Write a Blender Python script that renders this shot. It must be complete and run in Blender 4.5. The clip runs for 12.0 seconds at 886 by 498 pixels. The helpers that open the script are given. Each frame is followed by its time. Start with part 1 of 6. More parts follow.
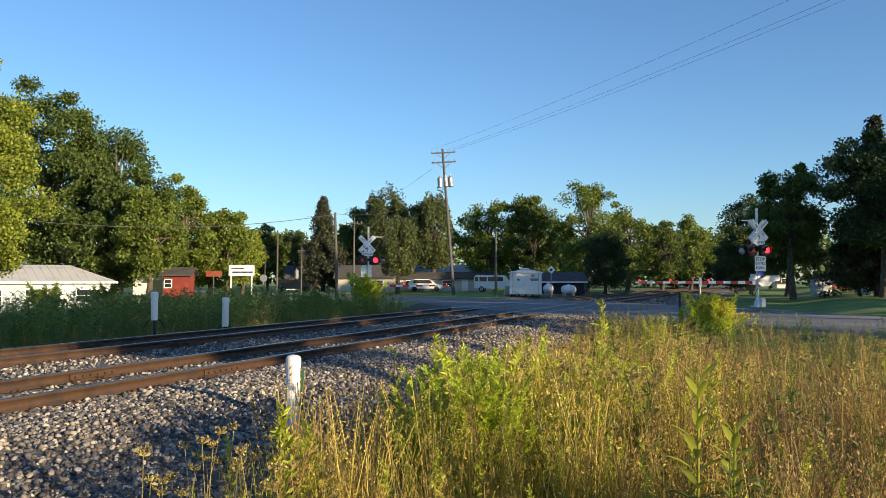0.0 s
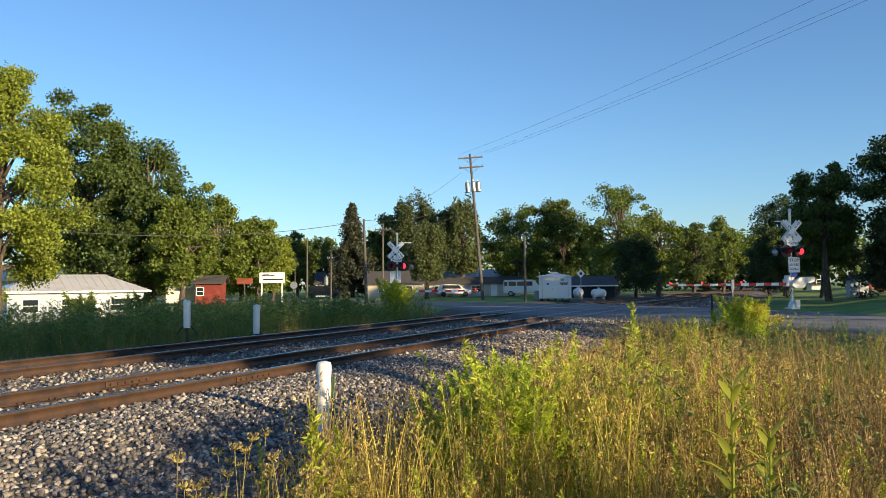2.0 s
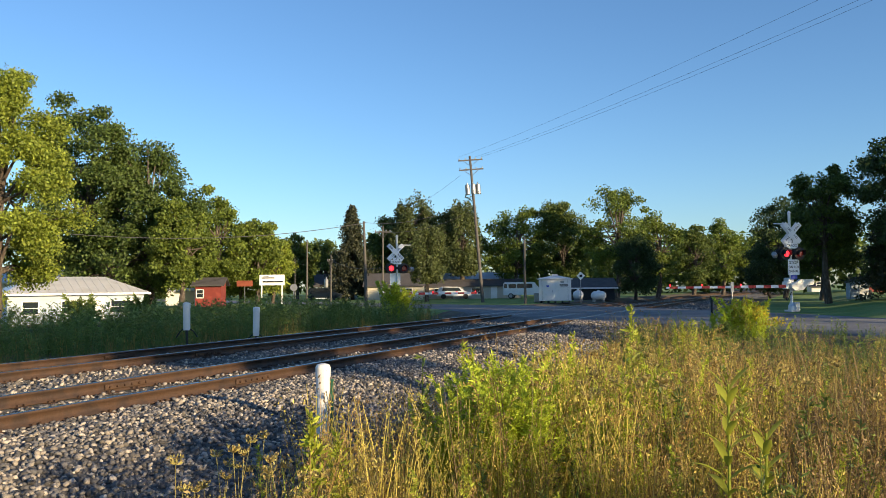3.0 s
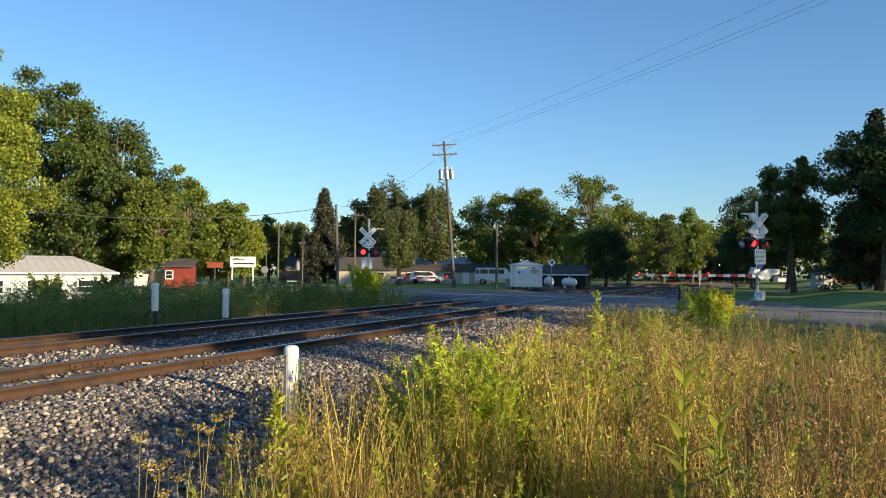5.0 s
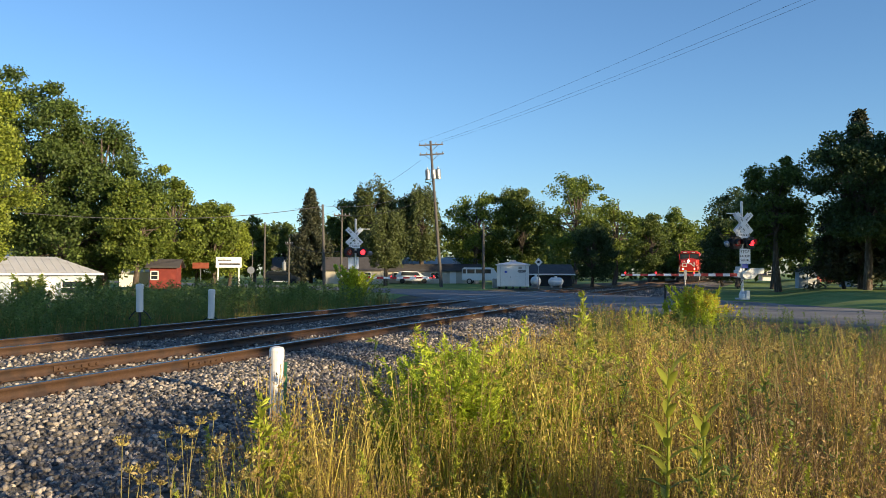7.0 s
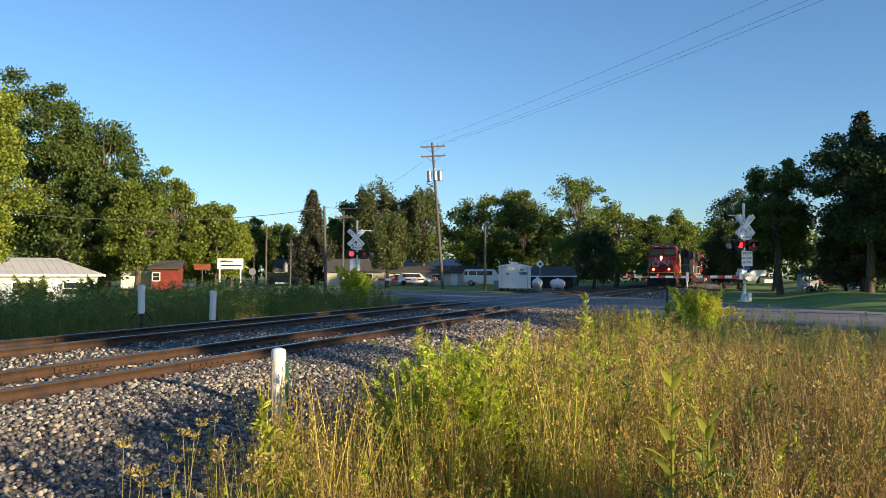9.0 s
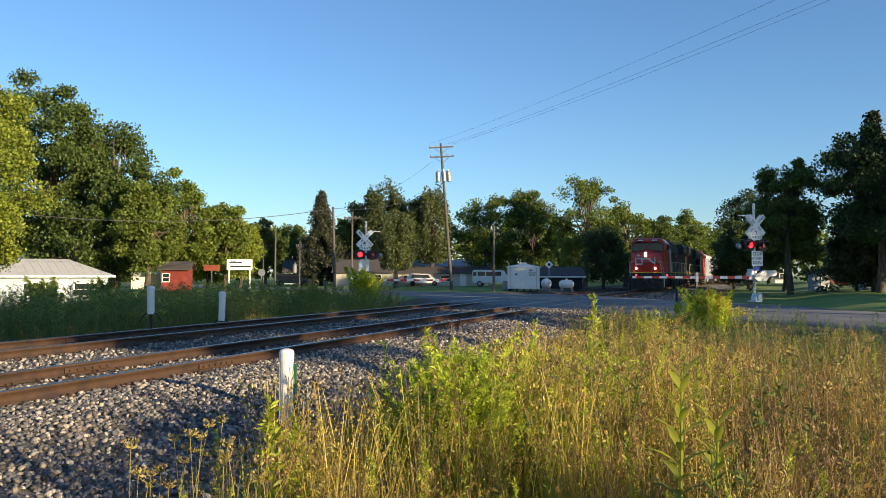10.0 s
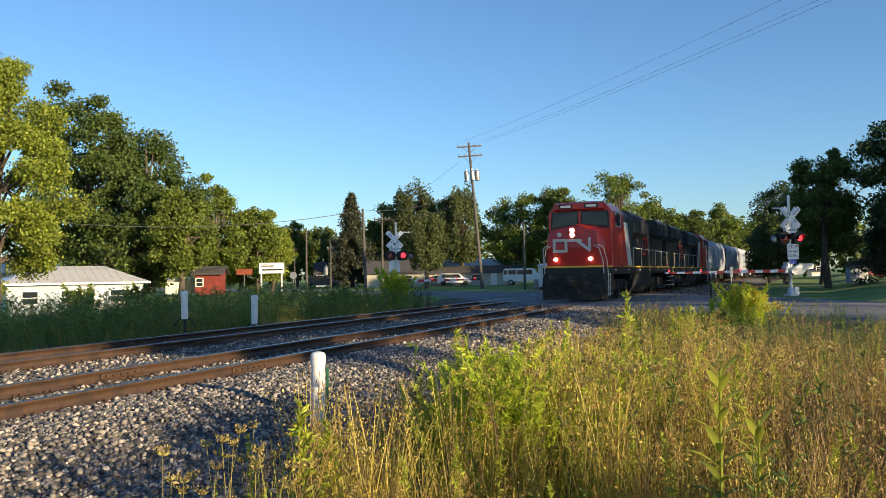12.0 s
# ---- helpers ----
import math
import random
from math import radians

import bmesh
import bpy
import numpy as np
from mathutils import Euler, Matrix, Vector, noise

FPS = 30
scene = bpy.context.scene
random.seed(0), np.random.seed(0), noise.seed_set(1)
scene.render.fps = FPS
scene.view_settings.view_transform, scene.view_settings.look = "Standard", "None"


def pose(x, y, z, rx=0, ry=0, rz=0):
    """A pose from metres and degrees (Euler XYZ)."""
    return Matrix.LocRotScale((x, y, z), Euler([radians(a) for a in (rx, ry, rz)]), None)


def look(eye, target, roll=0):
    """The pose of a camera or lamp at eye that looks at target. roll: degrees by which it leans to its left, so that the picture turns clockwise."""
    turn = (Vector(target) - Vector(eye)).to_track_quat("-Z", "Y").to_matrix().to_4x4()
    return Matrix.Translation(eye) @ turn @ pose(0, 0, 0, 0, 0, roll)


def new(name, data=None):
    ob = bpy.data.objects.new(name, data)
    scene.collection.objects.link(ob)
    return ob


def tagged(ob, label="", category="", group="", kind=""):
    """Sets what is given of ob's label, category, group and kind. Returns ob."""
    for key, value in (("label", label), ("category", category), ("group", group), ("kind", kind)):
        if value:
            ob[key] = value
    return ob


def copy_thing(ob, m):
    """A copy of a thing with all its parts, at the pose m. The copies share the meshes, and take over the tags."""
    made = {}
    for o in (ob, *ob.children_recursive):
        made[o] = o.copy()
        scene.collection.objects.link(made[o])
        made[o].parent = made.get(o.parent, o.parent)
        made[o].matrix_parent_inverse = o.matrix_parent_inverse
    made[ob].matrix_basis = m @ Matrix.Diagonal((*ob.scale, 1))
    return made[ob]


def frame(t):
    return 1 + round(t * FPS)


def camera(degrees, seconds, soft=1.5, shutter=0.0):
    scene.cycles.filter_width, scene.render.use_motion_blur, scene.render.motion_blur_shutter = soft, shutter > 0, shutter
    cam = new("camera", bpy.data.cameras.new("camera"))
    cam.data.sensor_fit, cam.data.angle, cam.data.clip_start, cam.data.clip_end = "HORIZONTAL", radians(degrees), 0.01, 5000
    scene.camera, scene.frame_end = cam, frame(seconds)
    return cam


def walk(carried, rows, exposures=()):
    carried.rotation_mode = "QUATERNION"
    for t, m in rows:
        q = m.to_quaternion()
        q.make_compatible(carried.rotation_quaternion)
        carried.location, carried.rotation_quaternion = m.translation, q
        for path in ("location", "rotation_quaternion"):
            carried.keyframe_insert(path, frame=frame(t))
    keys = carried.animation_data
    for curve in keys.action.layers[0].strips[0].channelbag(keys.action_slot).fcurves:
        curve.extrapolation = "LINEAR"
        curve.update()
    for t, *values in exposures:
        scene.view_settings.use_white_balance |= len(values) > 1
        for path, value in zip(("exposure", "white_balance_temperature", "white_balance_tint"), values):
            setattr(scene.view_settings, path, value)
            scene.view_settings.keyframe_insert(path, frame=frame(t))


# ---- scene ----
cam = camera(58.0, 12.0, soft=0.8)
PATH = [
    (0.0, 0.000, 0.000, 1.350, 0.000, 2.267, 0.000),
    (0.5, -0.011, 0.011, 1.348, 1.128, 2.364, 0.284),
    (1.0, -0.013, 0.011, 1.351, 1.831, 2.547, 0.439),
    (1.5, 0.001, 0.011, 1.351, 2.133, 2.664, 0.518),
    (2.0, 0.002, 0.000, 1.350, 2.081, 2.648, 0.623),
    (2.5, 0.014, 0.008, 1.349, 2.155, 2.800, 0.710),
    (3.0, 0.017, -0.018, 1.353, 2.086, 2.810, 0.617),
    (5.0, 0.053, -0.067, 1.341, 0.099, 1.717, -0.214),
    (5.5, 0.074, -0.063, 1.354, -0.082, 1.639, -0.207),
    (6.0, 0.070, -0.052, 1.349, -0.353, 1.629, -0.121),
    (6.5, 0.077, -0.069, 1.350, -0.676, 1.614, -0.003),
    (7.0, 0.068, -0.059, 1.348, -0.830, 1.708, -0.071),
    (9.0, 0.060, -0.037, 1.347, -0.725, 1.835, -0.147),
    (9.5, 0.062, -0.022, 1.347, -0.461, 1.843, -0.188),
    (10.0, 0.072, -0.020, 1.346, -0.086, 1.879, -0.089),
    (10.5, 0.086, -0.004, 1.347, 0.284, 1.813, 0.245),
    (11.0, 0.101, -0.021, 1.343, 0.676, 1.767, 0.638),
    (11.5, 0.091, 0.021, 1.347, 1.369, 1.796, 0.868),
    (12.0, 0.081, 0.048, 1.354, 2.114, 1.868, 1.022),
]
walk(cam, [(t, pose(x, y, z, 90 + pitch, roll, yaw)) for t, x, y, z, yaw, pitch, roll in PATH], [(0.0, 0.8, 6450, 10.5), (12.0, 0.8, 6450, 10.5)])

# ---- daylight: low evening sun from behind the right shoulder, clear sky ----
SUN_AZ, SUN_EL = (0.766, -0.643), 12.0
world = bpy.data.worlds.new("world")
scene.world = world
world.use_nodes = True
wn = world.node_tree.nodes
sky = wn.new("ShaderNodeTexSky")
sky.sky_type, sky.sun_disc = "NISHITA", False
sky.sun_elevation = radians(SUN_EL)
sky.sun_rotation = math.atan2(SUN_AZ[0], SUN_AZ[1])
sky.air_density, sky.dust_density, sky.ozone_density = 1.0, 0.3, 4.4
wn["Background"].inputs["Strength"].default_value = 0.118
world.node_tree.links.new(sky.outputs[0], wn["Background"].inputs[0])
sun = new("sun", bpy.data.lights.new("sun", "SUN"))
sun.data.energy, sun.data.angle, sun.data.color = 5.0, radians(0.55), (1.0, 0.77, 0.46)
sun.matrix_world = look((60 * SUN_AZ[0], 60 * SUN_AZ[1], 60 * math.tan(radians(SUN_EL))), (0, 0, 0))


# ---- materials ----
def mat(name, color, rough=0.7, metal=0.0, vary=0.25, scale=4.0, fine=40.0, bump=0.2, stain=None, stain_at=0.55,
        island=0.0, translucent=0.0, coat=0.0, emit=0.0, obj=0.0, bumpd=0.02, stretch=(1, 1, 1)):
    m = bpy.data.materials.new(name)
    m.use_nodes = True
    n, l = m.node_tree.nodes, m.node_tree.links
    b = n["Principled BSDF"]
    b.inputs["Roughness"].default_value, b.inputs["Metallic"].default_value = rough, metal
    b.inputs["Coat Weight"].default_value = coat
    co = n.new("ShaderNodeTexCoord")
    mp = n.new("ShaderNodeMapping")
    mp.inputs["Scale"].default_value = stretch
    l.new(co.outputs["Object"], mp.inputs[0])
    big, small = n.new("ShaderNodeTexNoise"), n.new("ShaderNodeTexNoise")
    for node, s, d in ((big, scale, 4.0), (small, fine, 3.0)):
        node.inputs["Scale"].default_value, node.inputs["Detail"].default_value = s, d
        l.new(mp.outputs[0], node.inputs["Vector"])
    add = n.new("ShaderNodeMath")
    add.operation = "ADD"
    l.new(big.outputs[0], add.inputs[0])
    l.new(small.outputs[0], add.inputs[1])
    val = n.new("ShaderNodeMapRange")
    val.inputs["From Min"].default_value, val.inputs["From Max"].default_value = 0.6, 1.4
    val.inputs["To Min"].default_value, val.inputs["To Max"].default_value = 1 - vary, 1 + vary
    l.new(add.outputs[0], val.inputs[0])
    last = val.outputs[0]
    if island or obj:
        src = n.new("ShaderNodeNewGeometry").outputs["Random Per Island"] if island else n.new("ShaderNodeObjectInfo").outputs["Random"]
        k = island or obj
        r = n.new("ShaderNodeMapRange")
        r.inputs["To Min"].default_value, r.inputs["To Max"].default_value = 1 - k, 1 + k
        l.new(src, r.inputs[0])
        mu = n.new("ShaderNodeMath")
        mu.operation = "MULTIPLY"
        l.new(last, mu.inputs[0])
        l.new(r.outputs[0], mu.inputs[1])
        last = mu.outputs[0]
    base = n.new("ShaderNodeMix")
    base.data_type = "RGBA"
    base.blend_type = "MULTIPLY"
    base.inputs["Factor"].default_value = 1.0
    if stain is None:
        base.inputs["A"].default_value = (*color, 1)
    else:
        st = n.new("ShaderNodeMix")
        st.data_type = "RGBA"
        st.inputs["A"].default_value, st.inputs["B"].default_value = (*color, 1), (*stain, 1)
        f = n.new("ShaderNodeMapRange")
        f.inputs["From Min"].default_value, f.inputs["From Max"].default_value = stain_at - 0.08, stain_at + 0.08
        if island:
            sep = n.new("ShaderNodeNewGeometry")
            wnz = n.new("ShaderNodeTexWhiteNoise")
            wnz.noise_dimensions = "1D"
            l.new(sep.outputs["Random Per Island"], wnz.inputs["W"])
            l.new(wnz.outputs["Value"], f.inputs[0])
        else:
            l.new(big.outputs[0], f.inputs[0])
        l.new(f.outputs[0], st.inputs["Factor"])
        l.new(st.outputs["Result"], base.inputs["A"])
    l.new(last, base.inputs["B"])
    l.new(base.outputs["Result"], b.inputs["Base Color"])
    if bump:
        bp = n.new("ShaderNodeBump")
        bp.inputs["Strength"].default_value, bp.inputs["Distance"].default_value = bump, bumpd
        l.new(small.outputs[0], bp.inputs["Height"])
        l.new(bp.outputs[0], b.inputs["Normal"])
    if emit:
        b.inputs["Emission Color"].default_value, b.inputs["Emission Strength"].default_value = (*color, 1), emit
    if translucent:
        tr = n.new("ShaderNodeBsdfTranslucent")
        mx = n.new("ShaderNodeMixShader")
        mx.inputs[0].default_value = translucent
        l.new(base.outputs["Result"], tr.inputs[0])
        l.new(b.outputs[0], mx.inputs[1])
        l.new(tr.outputs[0], mx.inputs[2])
        l.new(mx.outputs[0], n["Material Output"].inputs[0])
    return m


M = {
    "soil": mat("soil", (0.10, 0.078, 0.05), 0.95, 0, 0.4, 0.8, 14, 0.6, (0.075, 0.08, 0.035)),
    "lawn": mat("lawn", (0.13, 0.22, 0.035), 0.9, 0, 0.35, 0.25, 9, 0.5, (0.18, 0.23, 0.05)),
    "asphalt": mat("asphalt", (0.15, 0.15, 0.155), 0.85, 0, 0.25, 0.5, 60, 0.3, (0.19, 0.187, 0.182)),
    "panel": mat("crossing_panel", (0.13, 0.13, 0.135), 0.8, 0, 0.3, 1.2, 60, 0.2),
    "gravel": mat("gravel_road", (0.19, 0.18, 0.165), 0.95, 0, 0.35, 0.8, 25, 0.6),
    "stone": mat("ballast_stone", (0.32, 0.28, 0.235), 0.85, 0, 0.3, 20, 120, 0.3, (0.105, 0.10, 0.10), 0.45, island=0.6),
    "bed": mat("ballast_bed", (0.11, 0.105, 0.10), 0.95, 0, 0.5, 9, 40, 1.0, (0.17, 0.16, 0.15), bumpd=0.05),
    "rust": mat("rail_rust", (0.10, 0.058, 0.036), 0.6, 0.35, 0.35, 3, 50, 0.25, (0.055, 0.036, 0.027)),
    "railtop": mat("rail_head_steel", (0.55, 0.52, 0.48), 0.22, 1.0, 0.15, 2, 60, 0.05),
    "tie": mat("tie_wood", (0.07, 0.055, 0.042), 0.9, 0, 0.4, 3, 40, 0.6, (0.12, 0.10, 0.08), obj=0.25, stretch=(1, 6, 6)),
    "pvc": mat("white_pvc", (0.72, 0.71, 0.69), 0.45, 0, 0.06, 3, 60, 0.05, (0.60, 0.59, 0.55), 0.68),
    "green": mat("green_steel", (0.01, 0.09, 0.05), 0.5, 0, 0.2, 8, 60, 0.1),
    "black": mat("black_paint", (0.011, 0.011, 0.012), 0.55, 0, 0.3, 4, 60, 0.1),
    "grime": mat("grimy_black", (0.02, 0.018, 0.016), 0.7, 0.2, 0.5, 3, 40, 0.3, (0.06, 0.045, 0.035), 0.6),
    "galv": mat("galvanized_steel", (0.30, 0.31, 0.32), 0.42, 0.6, 0.15, 8, 70, 0.05),
    "alum": mat("aluminium_paint", (0.62, 0.63, 0.64), 0.4, 0.5, 0.12, 5, 60, 0.05),
    "white": mat("white_paint", (0.78, 0.78, 0.76), 0.5, 0, 0.07, 3, 50, 0.05, (0.66, 0.65, 0.60), 0.68),
    "signwhite": mat("sign_white", (0.88, 0.88, 0.88), 0.4, 0, 0.04, 3, 40, 0.0),
    "signred": mat("gate_red", (0.55, 0.02, 0.025), 0.4, 0, 0.1, 6, 60, 0.05),
    "blue": mat("sign_blue", (0.015, 0.06, 0.42), 0.4, 0, 0.06, 3, 40, 0.0),
    "cream": mat("cream_paint", (0.76, 0.74, 0.66), 0.5, 0, 0.1, 4, 50, 0.05),
    "red": mat("locomotive_red", (0.52, 0.028, 0.02), 0.4, 0, 0.12, 2, 50, 0.04, (0.40, 0.03, 0.022), 0.62, coat=0.25),
    "yellow": mat("sill_yellow", (0.70, 0.42, 0.04), 0.5, 0, 0.12, 4, 50, 0.05),
    "stripe": mat("stripe_white", (0.62, 0.58, 0.50), 0.5, 0, 0.15, 3, 50, 0.05),
    "hopper": mat("hopper_grey", (0.40, 0.43, 0.48), 0.6, 0, 0.15, 1.5, 40, 0.1, (0.30, 0.31, 0.33), 0.6),
    "hullred": mat("barn_red", (0.20, 0.032, 0.025), 0.75, 0, 0.25, 2, 40, 0.2, (0.22, 0.04, 0.03), 0.62),
    "wood": mat("pole_wood", (0.115, 0.105, 0.095), 0.9, 0, 0.3, 3, 30, 0.5, (0.08, 0.075, 0.07), stretch=(6, 6, 0.6)),
    "shingle": mat("dark_shingles", (0.075, 0.07, 0.07), 0.9, 0, 0.3, 2, 30, 0.3),
    "metalroof": mat("white_metal_roof", (0.66, 0.66, 0.66), 0.4, 0.2, 0.1, 1.2, 40, 0.05, (0.55, 0.54, 0.52), 0.62),
    "siding": mat("beige_siding", (0.50, 0.46, 0.38), 0.7, 0, 0.1, 1.5, 40, 0.1),
    "bluesiding": mat("pale_blue_siding", (0.40, 0.47, 0.54), 0.65, 0, 0.1, 1.5, 40, 0.1),
    "dark": mat("dark_shade_and_marks", (0.02, 0.02, 0.022), 0.8, 0, 0.3, 2, 30, 0.1),
    "vanwhite": mat("van_white", (0.72, 0.73, 0.74), 0.3, 0, 0.05, 2, 50, 0.02, coat=0.4),
    "carblack": mat("car_dark_paint", (0.03, 0.032, 0.036), 0.3, 0, 0.1, 2, 50, 0.02, coat=0.5),
    "rubber": mat("tyre_rubber", (0.02, 0.02, 0.02), 0.85, 0, 0.2, 6, 60, 0.2),
    "redlamp": mat("red_lens", (0.25, 0.004, 0.006), 0.25, 0, 0.1, 8, 60, 0.05),
    "redglow": mat("red_lens_lit", (1.0, 0.02, 0.03), 0.3, 0, 0.02, 8, 60, 0.0, emit=2.2),
    "headglow": mat("headlight_lit", (1.0, 0.82, 0.52), 0.3, 0, 0.02, 8, 60, 0.0, emit=15.0),
    "orange": mat("orange_sign", (0.24, 0.06, 0.03), 0.6, 0, 0.1, 4, 40, 0.05),
    "wire": mat("wire_grey", (0.10, 0.10, 0.11), 0.6, 0.3, 0.1, 4, 40, 0.0),
    "bark": mat("bark", (0.085, 0.065, 0.05), 0.95, 0, 0.4, 3, 20, 0.8, (0.13, 0.11, 0.09), bumpd=0.04, stretch=(3, 3, 0.7)),
}
glass = mat("dark_glass", (0.02, 0.028, 0.035), 0.06, 0, 0.1, 2, 20, 0.0)
M["glass"] = glass


def leafmat(name, color, alt, trans=0.35, island=0.35):
    return mat(name, color, 0.6, 0, 0.2, 0.35, 3, 0.0, alt, 0.5, island=island, translucent=trans)


M["leaf_bright"] = leafmat("leaf_bright", (0.28, 0.33, 0.04), (0.21, 0.27, 0.035))
M["leaf_oak"] = leafmat("leaf_oak", (0.105, 0.155, 0.03), (0.075, 0.118, 0.026))
M["leaf_maple"] = leafmat("leaf_maple", (0.18, 0.235, 0.033), (0.125, 0.175, 0.028))
M["leaf_willow"] = leafmat("leaf_willow", (0.12, 0.15, 0.045), (0.09, 0.115, 0.036))
# dark leaf tone for trees standing in shade: the shade is in the colour
M["leaf_shade_dark"] = leafmat("leaf_shade_dark", (0.07, 0.11, 0.032), (0.052, 0.085, 0.027))
M["leaf_far"] = leafmat("leaf_far", (0.125, 0.165, 0.03), (0.085, 0.125, 0.025))
M["needle"] = leafmat("needle_spruce", (0.055, 0.06, 0.028), (0.04, 0.05, 0.025), 0.15)
M["weed_green"] = leafmat("weed_green", (0.12, 0.18, 0.035), (0.16, 0.21, 0.04))
M["weed_bright"] = leafmat("weed_bright", (0.40, 0.43, 0.045), (0.34, 0.39, 0.04), 0.4)
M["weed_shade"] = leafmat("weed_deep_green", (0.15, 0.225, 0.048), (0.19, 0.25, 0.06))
M["weed_dry"] = leafmat("weed_dry", (0.50, 0.34, 0.09), (0.33, 0.21, 0.055), 0.3)
M["weed_brown"] = leafmat("weed_brown", (0.22, 0.14, 0.055), (0.31, 0.205, 0.075), 0.25)
M["weed_straw"] = leafmat("weed_straw", (0.58, 0.46, 0.1), (0.48, 0.39, 0.075), 0.3)
M["weed_lime"] = leafmat("weed_lime", (0.50, 0.57, 0.05), (0.42, 0.50, 0.045), 0.4)
M["gold"] = leafmat("goldenrod_yellow", (0.55, 0.43, 0.03), (0.4, 0.36, 0.04), 0.3)
M["seedhead"] = leafmat("seed_head", (0.46, 0.39, 0.12), (0.30, 0.22, 0.08), 0.3)


# ---- mesh helpers ----
def box(bm, cx, cy, cz, sx, sy, sz, bevel=0.0, m=None):
    r = bmesh.ops.create_cube(bm, size=1.0)
    vs = r["verts"]
    for v in vs:
        v.co = Vector((cx + v.co.x * sx, cy + v.co.y * sy, cz + v.co.z * sz))
    if m is not None:
        bmesh.ops.transform(bm, matrix=m, verts=vs)
    if bevel:
        es = list({e for v in vs for e in v.link_edges})
        bmesh.ops.bevel(bm, geom=es, offset=bevel, segments=1, affect="EDGES", clamp_overlap=True)


def rod(bm, a, b, r0, r1=None, seg=8, caps=True):
    a, b = Vector(a), Vector(b)
    r1 = r0 if r1 is None else r1
    q = (b - a).to_track_quat("Z", "Y").to_matrix()
    rings = []
    for p, r in ((a, r0), (b, r1)):
        rings.append([bm.verts.new(p + q @ Vector((r * math.cos(i * 2 * math.pi / seg), r * math.sin(i * 2 * math.pi / seg), 0))) for i in range(seg)])
    for i in range(seg):
        bm.faces.new((rings[0][i], rings[0][(i + 1) % seg], rings[1][(i + 1) % seg], rings[1][i]))
    if caps:
        bm.faces.new(rings[0][::-1])
        bm.faces.new(rings[1])


def prism(bm, outline, x0, x1, axis="x"):
    """Extrudes a closed outline of (u, v): along x it is (y, z), along y (x, z), along z (x, y)."""
    def at(u, v, w):
        return {"x": (w, u, v), "y": (u, w, v), "z": (u, v, w)}[axis]
    lo = [bm.verts.new(at(u, v, x0)) for u, v in outline]
    hi = [bm.verts.new(at(u, v, x1)) for u, v in outline]
    k = len(outline)
    bm.faces.new(lo)
    bm.faces.new(hi[::-1])
    for i in range(k):
        bm.faces.new((lo[i], hi[i], hi[(i + 1) % k], lo[(i + 1) % k]))


def lathe(bm, profile, cx=0, cy=0, seg=16, m=None):
    rings = []
    for r, z in profile:
        rings.append([bm.verts.new((cx + r * math.cos(i * 2 * math.pi / seg), cy + r * math.sin(i * 2 * math.pi / seg), z)) for i in range(seg)])
    for a, b in zip(rings, rings[1:]):
        for i in range(seg):
            bm.faces.new((a[i], a[(i + 1) % seg], b[(i + 1) % seg], b[i]))
    bm.faces.new(rings[0][::-1])
    bm.faces.new(rings[-1])
    if m is not None:
        bmesh.ops.transform(bm, matrix=m, verts=[v for ring in rings for v in ring])


def part(name, bm, material, parent=None, label="", smooth=False):
    me = bpy.data.meshes.new(name)
    bmesh.ops.recalc_face_normals(bm, faces=bm.faces)
    bm.to_mesh(me)
    bm.free()
    me.materials.append(material)
    if smooth:
        me.polygons.foreach_set("use_smooth", [True] * len(me.polygons))
    ob = new(name, me)
    ob.parent = parent
    return tagged(ob, label)


def made(name, material, build, parent=None, label="", smooth=False):
    bm = bmesh.new()
    build(bm)
    return part(name, bm, material, parent, label, smooth)


def thing(name, m, label, category, group="", kind=""):
    ob = new(name)
    ob.empty_display_size = 0.2
    ob.matrix_basis = m
    return tagged(ob, label, category, group, kind)


def np_object(name, verts, faces, material, parent=None, smooth=False):
    """One mesh from arrays: verts (k, 3) and faces (f, 3 or 4)."""
    me = bpy.data.meshes.new(name)
    verts, faces = np.asarray(verts, np.float32), np.asarray(faces, np.int32)
    f, c = faces.shape
    me.vertices.add(len(verts))
    me.vertices.foreach_set("co", verts.ravel())
    me.loops.add(f * c)
    me.loops.foreach_set("vertex_index", faces.ravel())
    me.polygons.add(f)
    me.polygons.foreach_set("loop_start", np.arange(0, f * c, c, dtype=np.int32))
    me.update(calc_edges=True)
    me.validate()
    if smooth:
        me.polygons.foreach_set("use_smooth", np.ones(f, bool))
    me.materials.append(material)
    ob = new(name, me)
    ob.parent = parent
    return ob


def lettering(text, size, material, parent, m, name="lettering", width=None):
    cu = bpy.data.curves.new(name, "FONT")
    cu.body, cu.size, cu.align_x, cu.align_y, cu.extrude = text, size, "CENTER", "CENTER", 0.002
    cu.resolution_u = 2
    tmp = bpy.data.objects.new(name, cu)
    scene.collection.objects.link(tmp)
    bpy.context.view_layer.update()
    me = bpy.data.meshes.new_from_object(tmp.evaluated_get(bpy.context.evaluated_depsgraph_get()))
    bpy.data.objects.remove(tmp)
    me.materials.clear()
    me.materials.append(material)
    ob = new(name, me)
    ob.parent = parent
    ob.matrix_basis = m
    return ob


# ---- the plan: track frame, s along the rails, n to their right ----
HEAD0, HEAD1, BEND0, BEND1 = radians(20.7), radians(22.8), 40.0, 70.0
NEAR, FAR, GAUGE = -8.72, -13.03, 1.505


